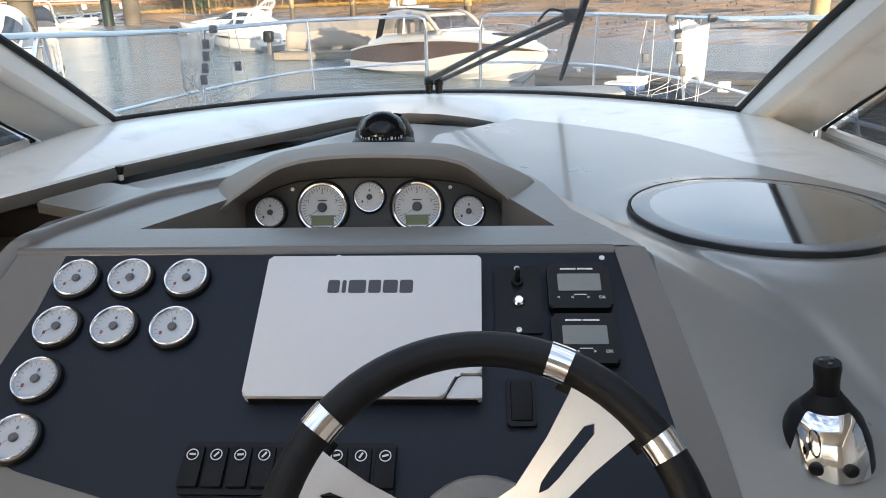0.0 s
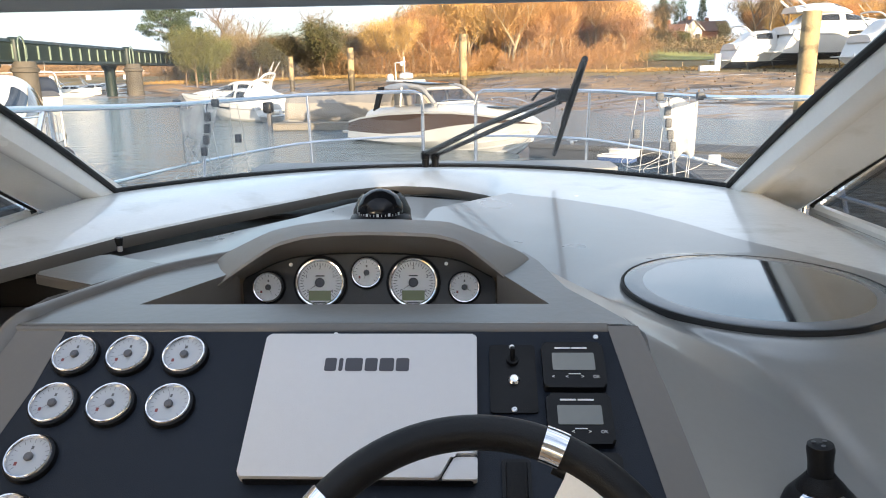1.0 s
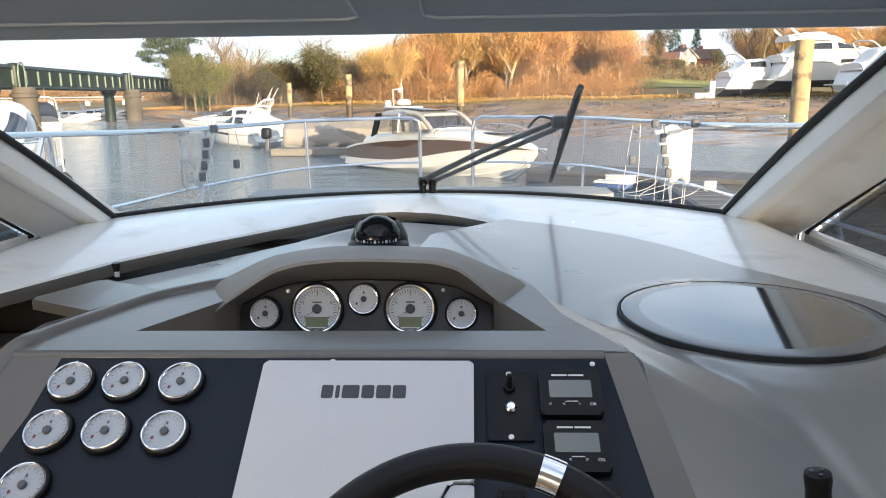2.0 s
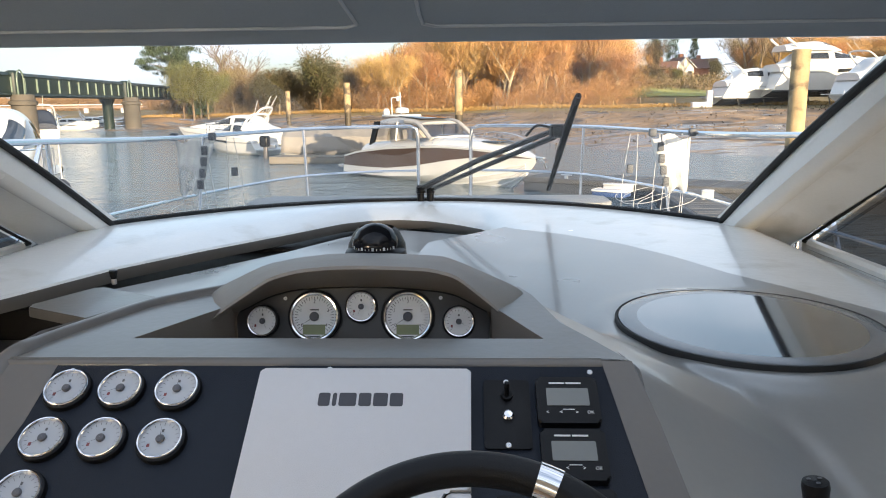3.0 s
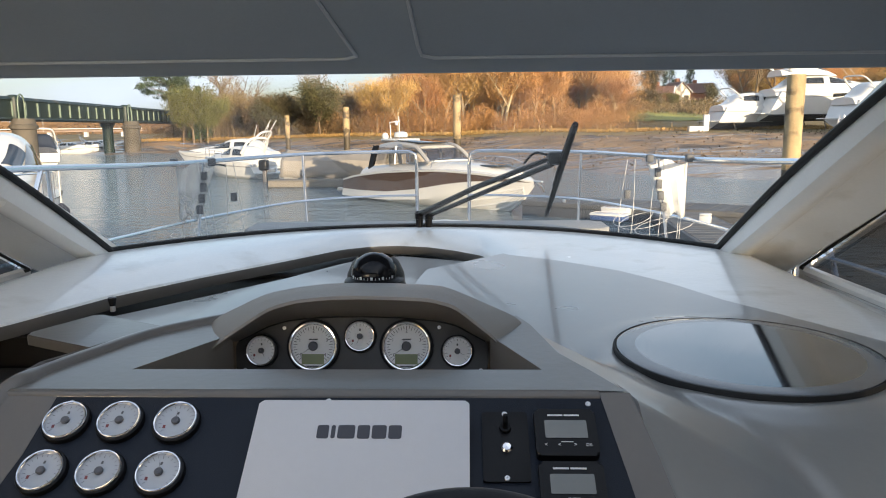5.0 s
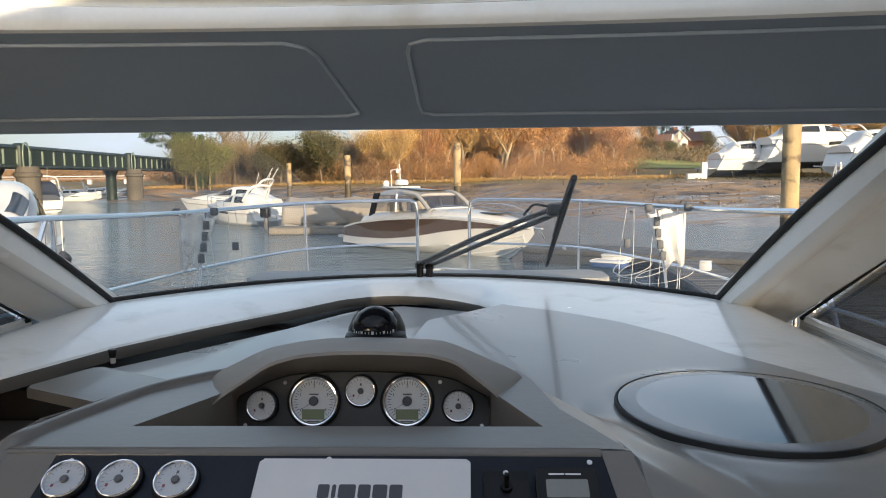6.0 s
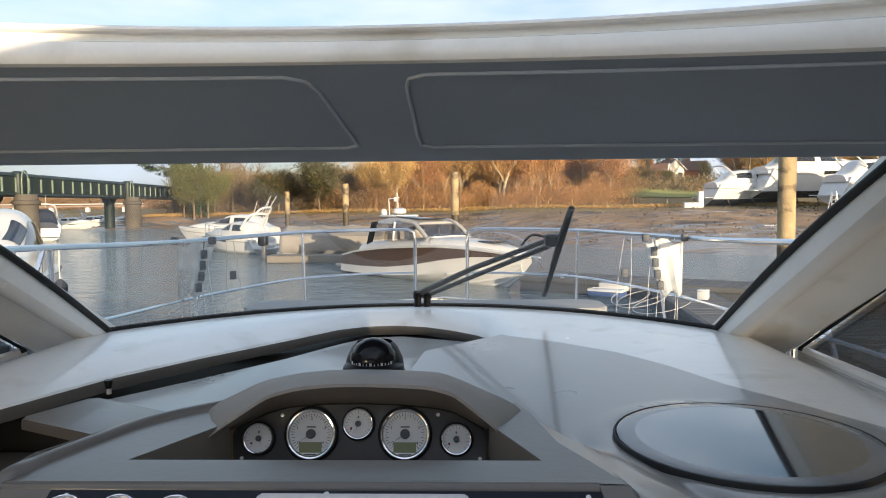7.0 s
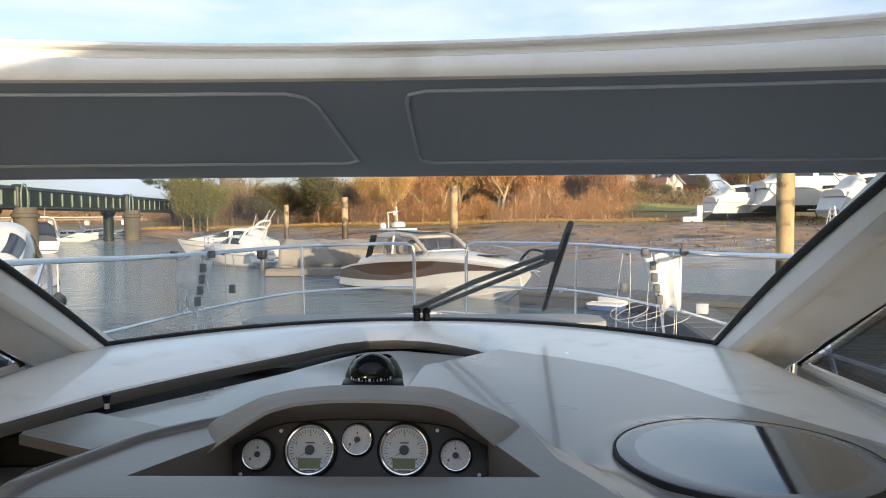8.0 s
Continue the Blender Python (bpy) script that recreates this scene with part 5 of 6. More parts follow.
part("anchor", join(rbox((9.95, 0, 1.10), (0.5, 0.12, 0.06), 0.02), tube([(9.9, 0, 1.12), (10.18, 0, 0.95), (10.1, 0.2, 0.75)], 0.03, 6)), M_STEEL, b1)


def cruiser(px, y, z, yaw, L, Bm, F0, F1, roof, label, canvas=False, antifoul=False, dark=False, fly=False, group="", arch=True):
    x = (px - 822) / 1288 * y
    b = thing("motor_boat", pose(x, y, z, 0, 0, yaw), label, "boat", group)
    hull = M_NAVY if dark else M_HULLW
    part("hull", join(both(hull_rows(L, Bm, F0, F1, 0.34, 1.0)), transom(L, Bm, F0, F1), deck_geo(L, Bm, F0, F1)), hull, b)
    part("hull_bottom", both(hull_rows(L, Bm, F0, F1, 0.0, 0.34)), M_ANTIFOUL if antifoul else M_HULLW, b)
    for sg in (1, -1):
        e = [r[3] for r in hull_rows(L, Bm, F0, F1, 0.62, 1.0)]
        part("rubbing_strake", tube([(p[0], sg * (p[1] + 0.02), p[2]) for p in e], 0.03, 5), M_SILVER, b)
    zr = F0 + roof
    w = Bm / 2
    skin, on, B = shell([(0.05 * L, w * 0.84, F0 * 0.8, F0 + 0.25), (0.14 * L, w * 0.84, F0 * 0.85, F0 + 0.45), (0.22 * L, w * 0.84, F0 * 0.9, F0 + roof * 0.90), (0.34 * L, w * 0.83, F0 * 0.95, zr),
                         (0.47 * L, w * 0.80, F0, zr - 0.04), (0.56 * L, w * 0.74, F0, F0 + roof * 0.72), (0.67 * L, w * 0.62, F1 * 0.9, F1 + roof * 0.30), (0.80 * L, w * 0.42, F1 * 0.95, F1 + 0.22), (0.93 * L, w * 0.14, F1, F1 + 0.06)], 40)
    part("superstructure", skin, M_NAVY if canvas else M_HULLW, b)
    for sg in (1, -1):
        part("side_window", side_light(on, B, 0.24 * L, 0.41 * L, F0 + roof * 0.42, roof * 0.20, sg), M_DARKGLASS, b)
        part("side_window", side_light(on, B, 0.43 * L, 0.66 * L, F0 + roof * 0.44, roof * 0.16, sg), M_DARKGLASS, b)
        part("hull_window", side_panel((0.45 * L, sg * (w * 0.985), F0 * 0.74), (0.66 * L, sg * w * 0.90, F0 * 0.84), (0.68 * L, sg * w * 0.92, F0 * 0.93), (0.45 * L, sg * (w * 0.995), F0 * 0.88)), M_DARKGLASS, b)
    part("windscreen", front_light(on, B, 0.50 * L, 0.63 * L, 0.80), M_DARKGLASS, b)
    part("foredeck_hatch", rbox((0.78 * L, 0, F1 + 0.24), (0.55, 0.55, 0.05), 0.02), M_DARKGLASS, b)
    if fly:
        fl, on_f, B_f = shell([(0.10 * L, w * 0.66, zr - 0.15, zr + 0.45), (0.22 * L, w * 0.70, zr - 0.1, zr + 0.75), (0.36 * L, w * 0.68, zr - 0.1, zr + 0.85), (0.45 * L, w * 0.58, zr - 0.15, zr + 0.45), (0.52 * L, w * 0.40, zr - 0.2, zr + 0.05)], 20)
        part("flybridge", fl, M_HULLW, b)
        part("fly_screen", front_light(on_f, B_f, 0.37 * L, 0.44 * L, 0.70), M_DARKGLASS, b)
        part("radar_arch", tube(smooth_path([(0.17 * L, w * 0.70, zr + 0.3), (0.09 * L, w * 0.66, zr + 1.15), (0.08 * L, w * 0.4, zr + 1.35), (0.08 * L, -w * 0.4, zr + 1.35), (0.09 * L, -w * 0.66, zr + 1.15), (0.17 * L, -w * 0.70, zr + 0.3)], 4), 0.13, 8), M_HULLW, b)
    elif arch:
        part("radar_arch", tube(smooth_path([(0.24 * L, w * 0.80, F0 + roof * 0.55), (0.15 * L, w * 0.70, zr + 0.20), (0.12 * L, w * 0.4, zr + 0.42), (0.12 * L, -w * 0.4, zr + 0.42), (0.15 * L, -w * 0.70, zr + 0.20), (0.24 * L, -w * 0.80, F0 + roof * 0.55)], 4), 0.075, 8), M_HULLW, b)
    for k in (-1, 1) if arch else ():
        part("aerial", tube([(0.15 * L, k * 0.4, zr + 0.1), (0.05 * L, k * 0.45, zr + 1.2)], 0.022, 5), M_HULLW, b)
    part("platform", rbox((-0.35, 0, 0.35), (0.9, Bm * 0.85, 0.10), 0.04, 3), M_DECK, b)
    deck_rail(b, L, Bm, F0, F1, 0.5, 0.55, 0.016)
    return b


MB = "moored boats"
cruiser(492, 50, 0, 170, 7.2, 2.7, 1.15, 1.45, 1.15, "white motor boat moored beyond the bow rail, aerials raised", group=MB)
cruiser(470, 43.5, 0, 146, 5.6, 2.2, 0.95, 1.2, 1.0, "white sports boat with an outboard engine at its stern", group=MB)
ob = thing("outboard_engine", pose((462 - 822) / 1288 * 40.5, 40.6, 0.2), "dark outboard engine on a small boat's stern", "engine")
part("cowl", rbox((0, 0, 0.75), (0.5, 0.6, 0.6), 0.12, 3), M_BLACK, ob)
part("leg", rbox((0, 0.1, 0.2), (0.22, 0.3, 0.9), 0.05), M_GREYHUB, ob)
part("bracket", rbox((0.3, 0.3, 0.45), (0.5, 0.3, 0.25), 0.05), M_STEEL, ob)

# boat under a grey canvas on its pontoon
cb = thing("covered_boat", pose((500 - 822) / 1288 * 39, 39.5, 0, 0, 0, -4), "boat under a sagging grey canvas beside a pontoon", "boat")
rows = []
for i in range(25):
    s = i / 24
    x = s * 5.6
    sag = 0.10 * math.sin(math.pi * ((s * 3) % 1.0))
    ridge = 1.82 - sag
    eav = 0.42 + 0.03 * math.sin(s * 23)
    pull = 0.04 * math.sin(math.pi * ((s * 6) % 1.0))
    rows.append([(x, -1.22 + pull, eav), (x, -1.16 + pull, eav + 0.40), (x, -1.05 + 0.5 * pull, 1.28 - 0.4 * sag), (x, -0.5, 1.56 - 0.8 * sag), (x, 0, ridge), (x, 0.5, 1.56 - 0.8 * sag), (x, 1.05, 1.28 - 0.4 * sag), (x, 1.2, eav)])
thick(part("canvas", sheet(rows), M_CANVAS, cb, "sagging grey canvas"), 0.02)
part("hull", join(both([[(x * 0.62, y * 0.85, z) for x, y, z in r] for r in hull_rows(9, 2.7, 0.8, 1.0, 0.0, 1.0)])), M_SILVER, cb)
M_PONT = material("pontoon_planks", (0.20, 0.18, 0.15), 0.8, var=0.3, scale=3)
po = thing("pontoon", pose((480 - 822) / 1288 * 37.5, 37.4, 0.0, 0, 0, -3), "low grey planked pontoon in the river", "pontoon")
part("float_body", rbox((3.2, 0, 0.15), (6.6, 1.3, 0.30), 0.03), M_PONT, po)
for i in range(4):
    part("plank", rbox((3.2, -0.5 + 0.33 * i, 0.33), (6.6, 0.30, 0.05), 0.01), M_PONT, po)

# neighbour to port: bow, rail and fender near at hand
nb = cruiser(-14, 19.4, 0, -61, 9.0, 3.0, 1.40, 1.70, 1.55, "white neighbouring cruiser with dark windows and a bow rail", group=MB, arch=False)
fd = thing("fender", pose((97 - 822) / 1288 * 12.2, 12.2, 1.60), "dark round fender hanging on a line", "fender")
part("ball", lathe([(0.0005, -0.15), (0.06, -0.13), (0.115, -0.07), (0.125, 0.0), (0.11, 0.06), (0.06, 0.11), (0.03, 0.14), (0.0005, 0.15)], 24), M_ANTIFOUL, fd)
part("line", tube([(0, 0, 0.14), (0.0, 0, 0.75)], 0.012, 5), M_CORD, fd)
cruiser(62, 62, 0, 121, 8.5, 3.3, 1.3, 1.7, 1.4, "white cruiser with a navy cover moored beyond the neighbour", canvas=True, group=MB)
cruiser(84, 92, 0, 8, 5.0, 2.0, 0.75, 0.95, 0.75, "small white boat moored far off by the bridge", group=MB)
cruiser(128, 98, 0, 15, 5.2, 2.1, 0.75, 0.95, 0.80, "small white boat moored far off by the bridge", group=MB)
cruiser(196, 104, 0, 165, 5.0, 2.0, 0.8, 1.0, 0.8, "small white boat moored far off by the bridge", group=MB)

# boatyard on the bank: cruisers chocked on stands
YARD = "boats ashore on the bank"
def ashore(px, y, yaw, L, Bm, F0, F1, roof, label, lift=1.0, **kw):
    x = (px - 822) / 1288 * y
    z = land_z(x, y)
    b = cruiser(px, y, z + lift, yaw, L, Bm, F0, F1, roof, label, antifoul=True, group=YARD, **kw)
    for k in (0.15, 0.4, 0.65):
        for sg in (1, -1):
            part("boat_stand", join(tube([(k * L, sg * Bm * 0.42, 0.2), (k * L, sg * Bm * 0.60, -lift - 0.3)], 0.06, 5), tube([(k * L, sg * Bm * 0.42, 0.2), (k * L + 0.6, sg * Bm * 0.40, -lift - 0.3)], 0.05, 5)), M_PILEWET, b)
    part("keel_block", rbox((0.3 * L, 0, -0.5 - lift / 2), (0.5, 0.5, lift), 0.03), M_PILEWET, b)
    return b
ashore(1238, 80, 10, 11.5, 3.7, 1.75, 2.15, 1.55, "white sports cruiser ashore with dark cabin windows", lift=0.55)
ashore(1318, 79, 8, 15, 4.4, 2.6, 3.1, 1.7, "large white cruiser ashore on stands", fly=True, lift=1.3)
ashore(1448, 70, 14, 12, 3.8, 2.0, 2.5, 1.75, "white cruiser ashore with wide dark windows", lift=1.0)
ashore(1530, 62, 20, 9, 3.2, 1.5, 1.9, 1.4, "navy hulled motor boat ashore behind a ladder", dark=True, lift=0.9)
ld = thing("step_ladder", pose((1458 - 822) / 1288 * 62, 62, land_z(31, 62)), "pale step ladder standing by the boats ashore", "ladder")
for sx in (-0.35, 0.35):
    part("stile", tube([(sx, -0.4, 0), (sx * 0.5, 0, 2.2)], 0.05, 5), M_STEEL, ld)
    part("stile", tube([(sx, 0.5, 0), (sx * 0.5, 0, 2.2)], 0.05, 5), M_STEEL, ld)
for k in range(6):
    t = (k + 0.6) / 6.5
    part("rung", tube([(-0.35 + 0.175 * t, -0.4 + 0.4 * t, 2.2 * t), (0.35 - 0.175 * t, -0.4 + 0.4 * t, 2.2 * t)], 0.035, 5), M_STEEL, ld)
sg = thing("white_post", pose((1222 - 822) / 1288 * 78, 78, land_z(24, 78) - 0.1), "white box and post at the edge of the bank", "post")
part("post", rbox((0.5, 0, 0.9), (0.55, 0.5, 1.8), 0.05), M_HULLW, sg)
part("box", rbox((-0.5, 0, 0.3), (1.6, 0.8, 0.7), 0.1), M_HULLW, sg)

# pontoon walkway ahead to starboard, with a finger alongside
# grey planks, darkened in colour for the shade the own boat throws on them
M_PONTSHADE = material("shaded_grey_planks", (0.10, 0.10, 0.102), 0.7, var=0.3, scale=2, fine=30, random=0.2)
def walkway(label, m, length, width, cleats):
    pn = thing("pontoon", m, label, "pontoon")
    part("float_body", rbox((length / 2, width / 2, 0.14), (length, width - 0.12, 0.52), 0.03), M_FLOAT, pn)
    for yy in (0.04, width - 0.04):
        part("edge_beam", rbox((length / 2, yy, 0.40), (length, 0.10, 0.16), 0.02), M_PONTSHADE, pn)
    plank = mesh_of("plank", rbox((0, 0, 0), (0.235, width - 0.18, 0.04), 0.006, 1), M_PONTSHADE)
    for i in range(int(length / 0.25)):
        q = new("plank", plank)
        q.parent, q.location = pn, (0.125 + i * 0.25, width / 2, 0.46 + 0.004 * (i * 7 % 3))
    for x in cleats:
        part("cleat", join(tube([(x - 0.18, 0.15, 0.60), (x + 0.18, 0.15, 0.60)], 0.03, 6), rbox((x, 0.15, 0.53), (0.12, 0.07, 0.12), 0.02)), M_STEEL, pn)
walkway("grey planked pontoon walkway across the berth's head", pose(1.8, 24.6, 0, 0, 0, -32), 12.0, 2.0, (1.5, 5.0, 9.0))
walkway("grey planked finger pontoon beside the boat", pose(5.6, 4.0, 0, 0, 0, 86), 17.0, 1.5, (3.0, 9.0))
M_DOCKBLUE = material("blue_plastic", (0.05, 0.09, 0.22), 0.5, var=0.15)
def dock_box(x, y, w, d, h, body, label):
    q = thing("dock_box", pose(x, y, 0.48, 0, 0, -32), label, "box")
    part("body", rbox((0, 0, h * 0.4), (w, d, h * 0.8), 0.03), body, q)
    part("lid", rbox((0, 0, h * 0.88), (w * 1.05, d * 1.06, h * 0.20), 0.04, 3), M_HULLW, q)
dock_box(4.15, 20.5, 0.75, 0.4, 0.22, M_HULLW, "low white dock box on the pontoon")
dock_box(6.0, 18.6, 0.26, 0.26, 0.26, M_HULLW, "small white service box on the pontoon")
dock_box(3.75, 19.4, 0.9, 0.5, 0.18, M_DOCKBLUE, "low blue and white locker on the pontoon")

# ---- bridges ----
M_GIRDER = material("green_girder", (0.013, 0.025, 0.023), 0.5, var=0.2, scale=0.8, stain=(0.09, 0.07, 0.05), stain_at=(0.62, 0.8), stain_scale=0.8)
M_RIB = material("pale_green_rib", (0.15, 0.20, 0.16), 0.5, var=0.15)
M_STONE = material("pier_masonry", (0.095, 0.083, 0.068), 0.85, var=0.3, scale=0.9, fine=6, bump=0.03, bump_scale=3, stain=(0.05, 0.045, 0.035), stain_at=(0.5, 0.7), stain_scale=0.5)
br = thing("railway_bridge", pose(0, 0, 0), "dark green girder railway bridge on stone piers", "bridge")
P0, P1 = Vector((-38.3, 61.5, 0)), Vector((-44.9, 110.7, 0))
ZB, ZT = 3.97, 5.57
dirb = (P1 - P0).normalized()
nrmb = Vector((dirb.y, -dirb.x, 0))
far = P0 - dirb * 45
def girder(a, b, off):
    o = nrmb * off
    v = [a + o + Vector((0, 0, ZB)), b + o + Vector((0, 0, ZB)), b + o + Vector((0, 0, ZT)), a + o + Vector((0, 0, ZT))]
    w = [p + nrmb * 0.3 for p in v]
    return [tuple(p) for p in v + w], [(0, 1, 2, 3), (7, 6, 5, 4), (0, 4, 5, 1), (1, 5, 6, 2), (2, 6, 7, 3), (3, 7, 4, 0)]
end = P1 + dirb * 30
part("girder", girder(far, end, 0.0), M_GIRDER, br)
part("girder", girder(far, end, -3.2), M_GIRDER, br)
part("deck", ([tuple(far + Vector((0, 0, ZB + 0.4))), tuple(end + Vector((0, 0, ZB + 0.4))), tuple(end - nrmb * 4 + Vector((0, 0, ZB + 0.4))), tuple(far - nrmb * 4 + Vector((0, 0, ZB + 0.4)))], [(0, 1, 2, 3)]), M_GIRDER, br)
for zz in (ZB, ZT):
    part("flange", tube([far + nrmb * 0.2 + Vector((0, 0, zz)), end + nrmb * 0.2 + Vector((0, 0, zz))], 0.22, 4), M_GIRDER, br)
total = (end - far).length
k = 1.0
while k < total:
    c = far + dirb * k + nrmb * 0.36
    part("rib", moved(rbox((0, 0, (ZB + ZT) / 2), (0.14, 0.16, ZT - ZB - 0.4), 0.02, 1), Matrix.Translation(c) @ pose(0, 0, 0, 0, 0, math.degrees(math.atan2(dirb.y, dirb.x)))), M_RIB, br, "pale green stiffening rib")
    k += 2.4
def pier(pos, label_top=True):
    m = Matrix.Translation(pos) @ pose(0, 0, 0, 0, 0, math.degrees(math.atan2(dirb.y, dirb.x)))
    stone = lathe([(1.02, -2.0), (0.94, 3.05), (1.10, 3.12), (1.10, 3.4), (0.96, 3.5), (0.90, 3.97), (0.01, 3.97)], 24)
    part("pier", moved(stone, m @ pose(0, -0.9, 0)), M_STONE, br, "round stone pier")
    steel = lathe([(0.62, -2.0), (0.60, 3.2), (0.85, 3.6), (0.85, 3.97), (0.01, 3.97)], 20)
    part("pier_column", moved(steel, m @ pose(0, 1.9, 0)), M_GIRDER, br, "dark steel column behind the stone pier")
    part("pier_cap", moved(rbox((0, 0, 4.85), (1.15, 0.9, 2.2), 0.3, 4), m @ pose(0, -0.3, 0)), M_GIRDER, br, "green arched pier housing")
    part("cap_edge", moved(tube(smooth_path([(-0.57, -0.85, 3.9), (-0.55, -0.85, 5.5), (0, -0.85, 5.98), (0.55, -0.85, 5.5), (0.57, -0.85, 3.9)], 5), 0.07, 5), m), M_RIB, br)
def at_px(px):
    """The place on the bridge's line seen in that direction."""
    q = (px - 822) / 1288
    t = (q * P0.y - P0.x) / (dirb.x - q * dirb.y)
    return P0 + dirb * t
pier(at_px(216))
pier(at_px(17))
fb = thing("distant_bridge", pose(0, 0, 0), "long low distant bridge with a reddish parapet", "bridge")
M_RED = material("reddish_parapet", (0.26, 0.19, 0.15), 0.7, var=0.2, scale=0.3)
part("deck", rbox((-150, 215, 2.7), (110, 3, 0.5), 0.05), M_RED, fb)
part("parapet", rbox((-150, 213.4, 3.4), (110, 0.2, 0.25), 0.03), M_HULLW, fb)
for i in range(10):
    part("bridge_leg", rbox((-200 + i * 11, 214, 0.8), (1.0, 1.2, 3.2), 0.05), M_HULLW, fb)

# ---- houses on the hill ----
M_BRICK = material("red_brick_wall", (0.30, 0.14, 0.08), 0.85, var=0.2, scale=2, fine=20)
M_RENDER = material("cream_house_wall", (0.70, 0.64, 0.54), 0.85, var=0.08)
M_TILE = material("dark_roof_tiles", (0.16, 0.085, 0.06), 0.8, var=0.25, scale=2)
def house(px, y, w, d, eave, ridge, wall, yaw, label, lift=0.0):
    x = (px - 822) / 1288 * y
    z = land_z(x, y) - 0.4 + lift
    h = thing("house", pose(x, y, z, 0, 0, yaw), label, "house")
    a, b = w / 2, d / 2
    v = [(-a, -b, 0), (a, -b, 0), (a, b, 0), (-a, b, 0), (-a, -b, eave), (a, -b, eave), (a, b, eave), (-a, b, eave), (0, -b, ridge), (0, b, ridge)]
    part("wall", (v, [(0, 1, 5, 8, 4), (1, 2, 6, 5), (2, 3, 7, 9, 6), (3, 0, 4, 7)]), wall, h, sharp=0)
    o = 0.35
    rf = []
    for sg in (-1, 1):
        rf.append(side_panel((sg * (a + o), -b - o, eave - 0.25), (0, -b - o, ridge + 0.10), (0, b + o, ridge + 0.10), (sg * (a + o), b + o, eave - 0.25), 0.10))
    part("roof", join(*rf), M_TILE, h, sharp=0)
    part("bargeboard", join(tube([(-a - o, -b - o, eave - 0.25), (0, -b - o, ridge + 0.1), (a + o, -b - o, eave - 0.25)], 0.14, 4)), M_HULLW, h)
    for wx in (-a * 0.5, a * 0.5):
        for wz in ((eave * 0.3, eave * 0.75) if eave > 3.5 else (eave * 0.45,)):
            wd = part("window", rbox((wx, -b - 0.03, wz), (1.1, 0.12, 1.2), 0.02, 1), M_HULLW, h)
            part("window_pane", rbox((wx, -b - 0.10, wz), (0.9, 0.04, 1.0)), M_DARKGLASS, wd)
    part("chimney", rbox((a * 0.4, b * 0.3, ridge - 0.2), (0.8, 0.8, 2.2), 0.05, 1), M_BRICK, h)
house(1176, 146, 3.6, 5, 2.4, 4.0, M_RENDER, 12, "cream gabled house with a red tiled roof on the hill", 0.0)
house(1215, 150, 6, 5, 2.6, 4.2, M_BRICK, 75, "brick house with a dark tiled roof among trees", 0.0)
house(1150, 124, 3.5, 4, 2.0, 2.9, M_BRICK, 70, "low brick garden building above the lawn", 0.3)

# ---- fence along the bank ----
fe = thing("bank_fence", pose(0, 0, 0), "low timber post fence along the top of the bank", "fence")
for i in range(18):
    x = -12 + i * 2.2 + 0.45 * math.sin(i * 2.3)
    y = shore(x) + bank_width(x) + 1.5
    part("fence_post", rbox((x, y, land_z(x, y) + 0.4), (0.09, 0.09, 0.75 + 0.3 * ((i * 7) % 3)), 0.01, 1), M_PILE, fe)

# ---- trees ----
M_BARK = material("grey_brown_bark", (0.16, 0.115, 0.075), 0.9, var=0.3, scale=2, random=0.2)
M_PALEBARK = material("pale_bark", (0.36, 0.285, 0.19), 0.9, var=0.25, scale=2, random=0.15)
M_TWIG = material("russet_twigs", (0.45, 0.255, 0.10), 0.9, var=0.4, scale=0.6, fine=6, random=0.22)
M_TWIGD = material("olive_twigs", (0.22, 0.155, 0.078), 0.9, var=0.35, scale=0.6, fine=6, random=0.2)
M_IVY = material("dark_evergreen", (0.075, 0.068, 0.028), 0.85, var=0.4, scale=0.7, fine=6, random=0.2)
M_YEW = material("yellow_green_leaves", (0.12, 0.115, 0.035), 0.85, var=0.4, scale=0.7, fine=6, random=0.15)
M_PINE = material("pine_needles", (0.045, 0.070, 0.025), 0.85, var=0.4, scale=0.6, fine=5, random=0.1)
M_REED = material("golden_reeds", (0.37, 0.235, 0.082), 0.9, var=0.3, scale=0.5, fine=6)


def limbs(rnd, height, spread, levels=3, lean=0.0):
    """Branch segments (from, to, radius from, radius to) of a bare tree, and the ends of its twigs."""
    segs, ends = [], []
    def grow(p, d, length, r, level):
        q = p
        steps = 3
        for k in range(steps):
            d2 = (d + Vector((rnd.uniform(-1, 1), rnd.uniform(-1, 1), rnd.uniform(-0.3, 0.6))) * 0.22).normalized()
            n = q + d2 * length / steps
            segs.append((q, n, r * (1 - 0.25 * k / steps), r * (1 - 0.25 * (k + 1) / steps)))
            if level >= 1:
                ends.append((n, d2, level))
            q, d = n, d2
            if level < levels and (k > 0 or level > 0):
                for _ in range(2 if level < 2 else 1):
                    a = rnd.uniform(0, 2 * math.pi)
                    side = Vector((math.cos(a), math.sin(a), rnd.uniform(0.15, 0.8))) * spread
                    grow(q, (d * 0.7 + side).normalized(), length * rnd.uniform(0.5, 0.75), r * 0.5, level + 1)
        ends.append((q, d, level + 1))
    grow(Vector((0, 0, -0.3)), Vector((lean, 0, 1)), height * 0.52, height * 0.024, 0)
    return segs, ends


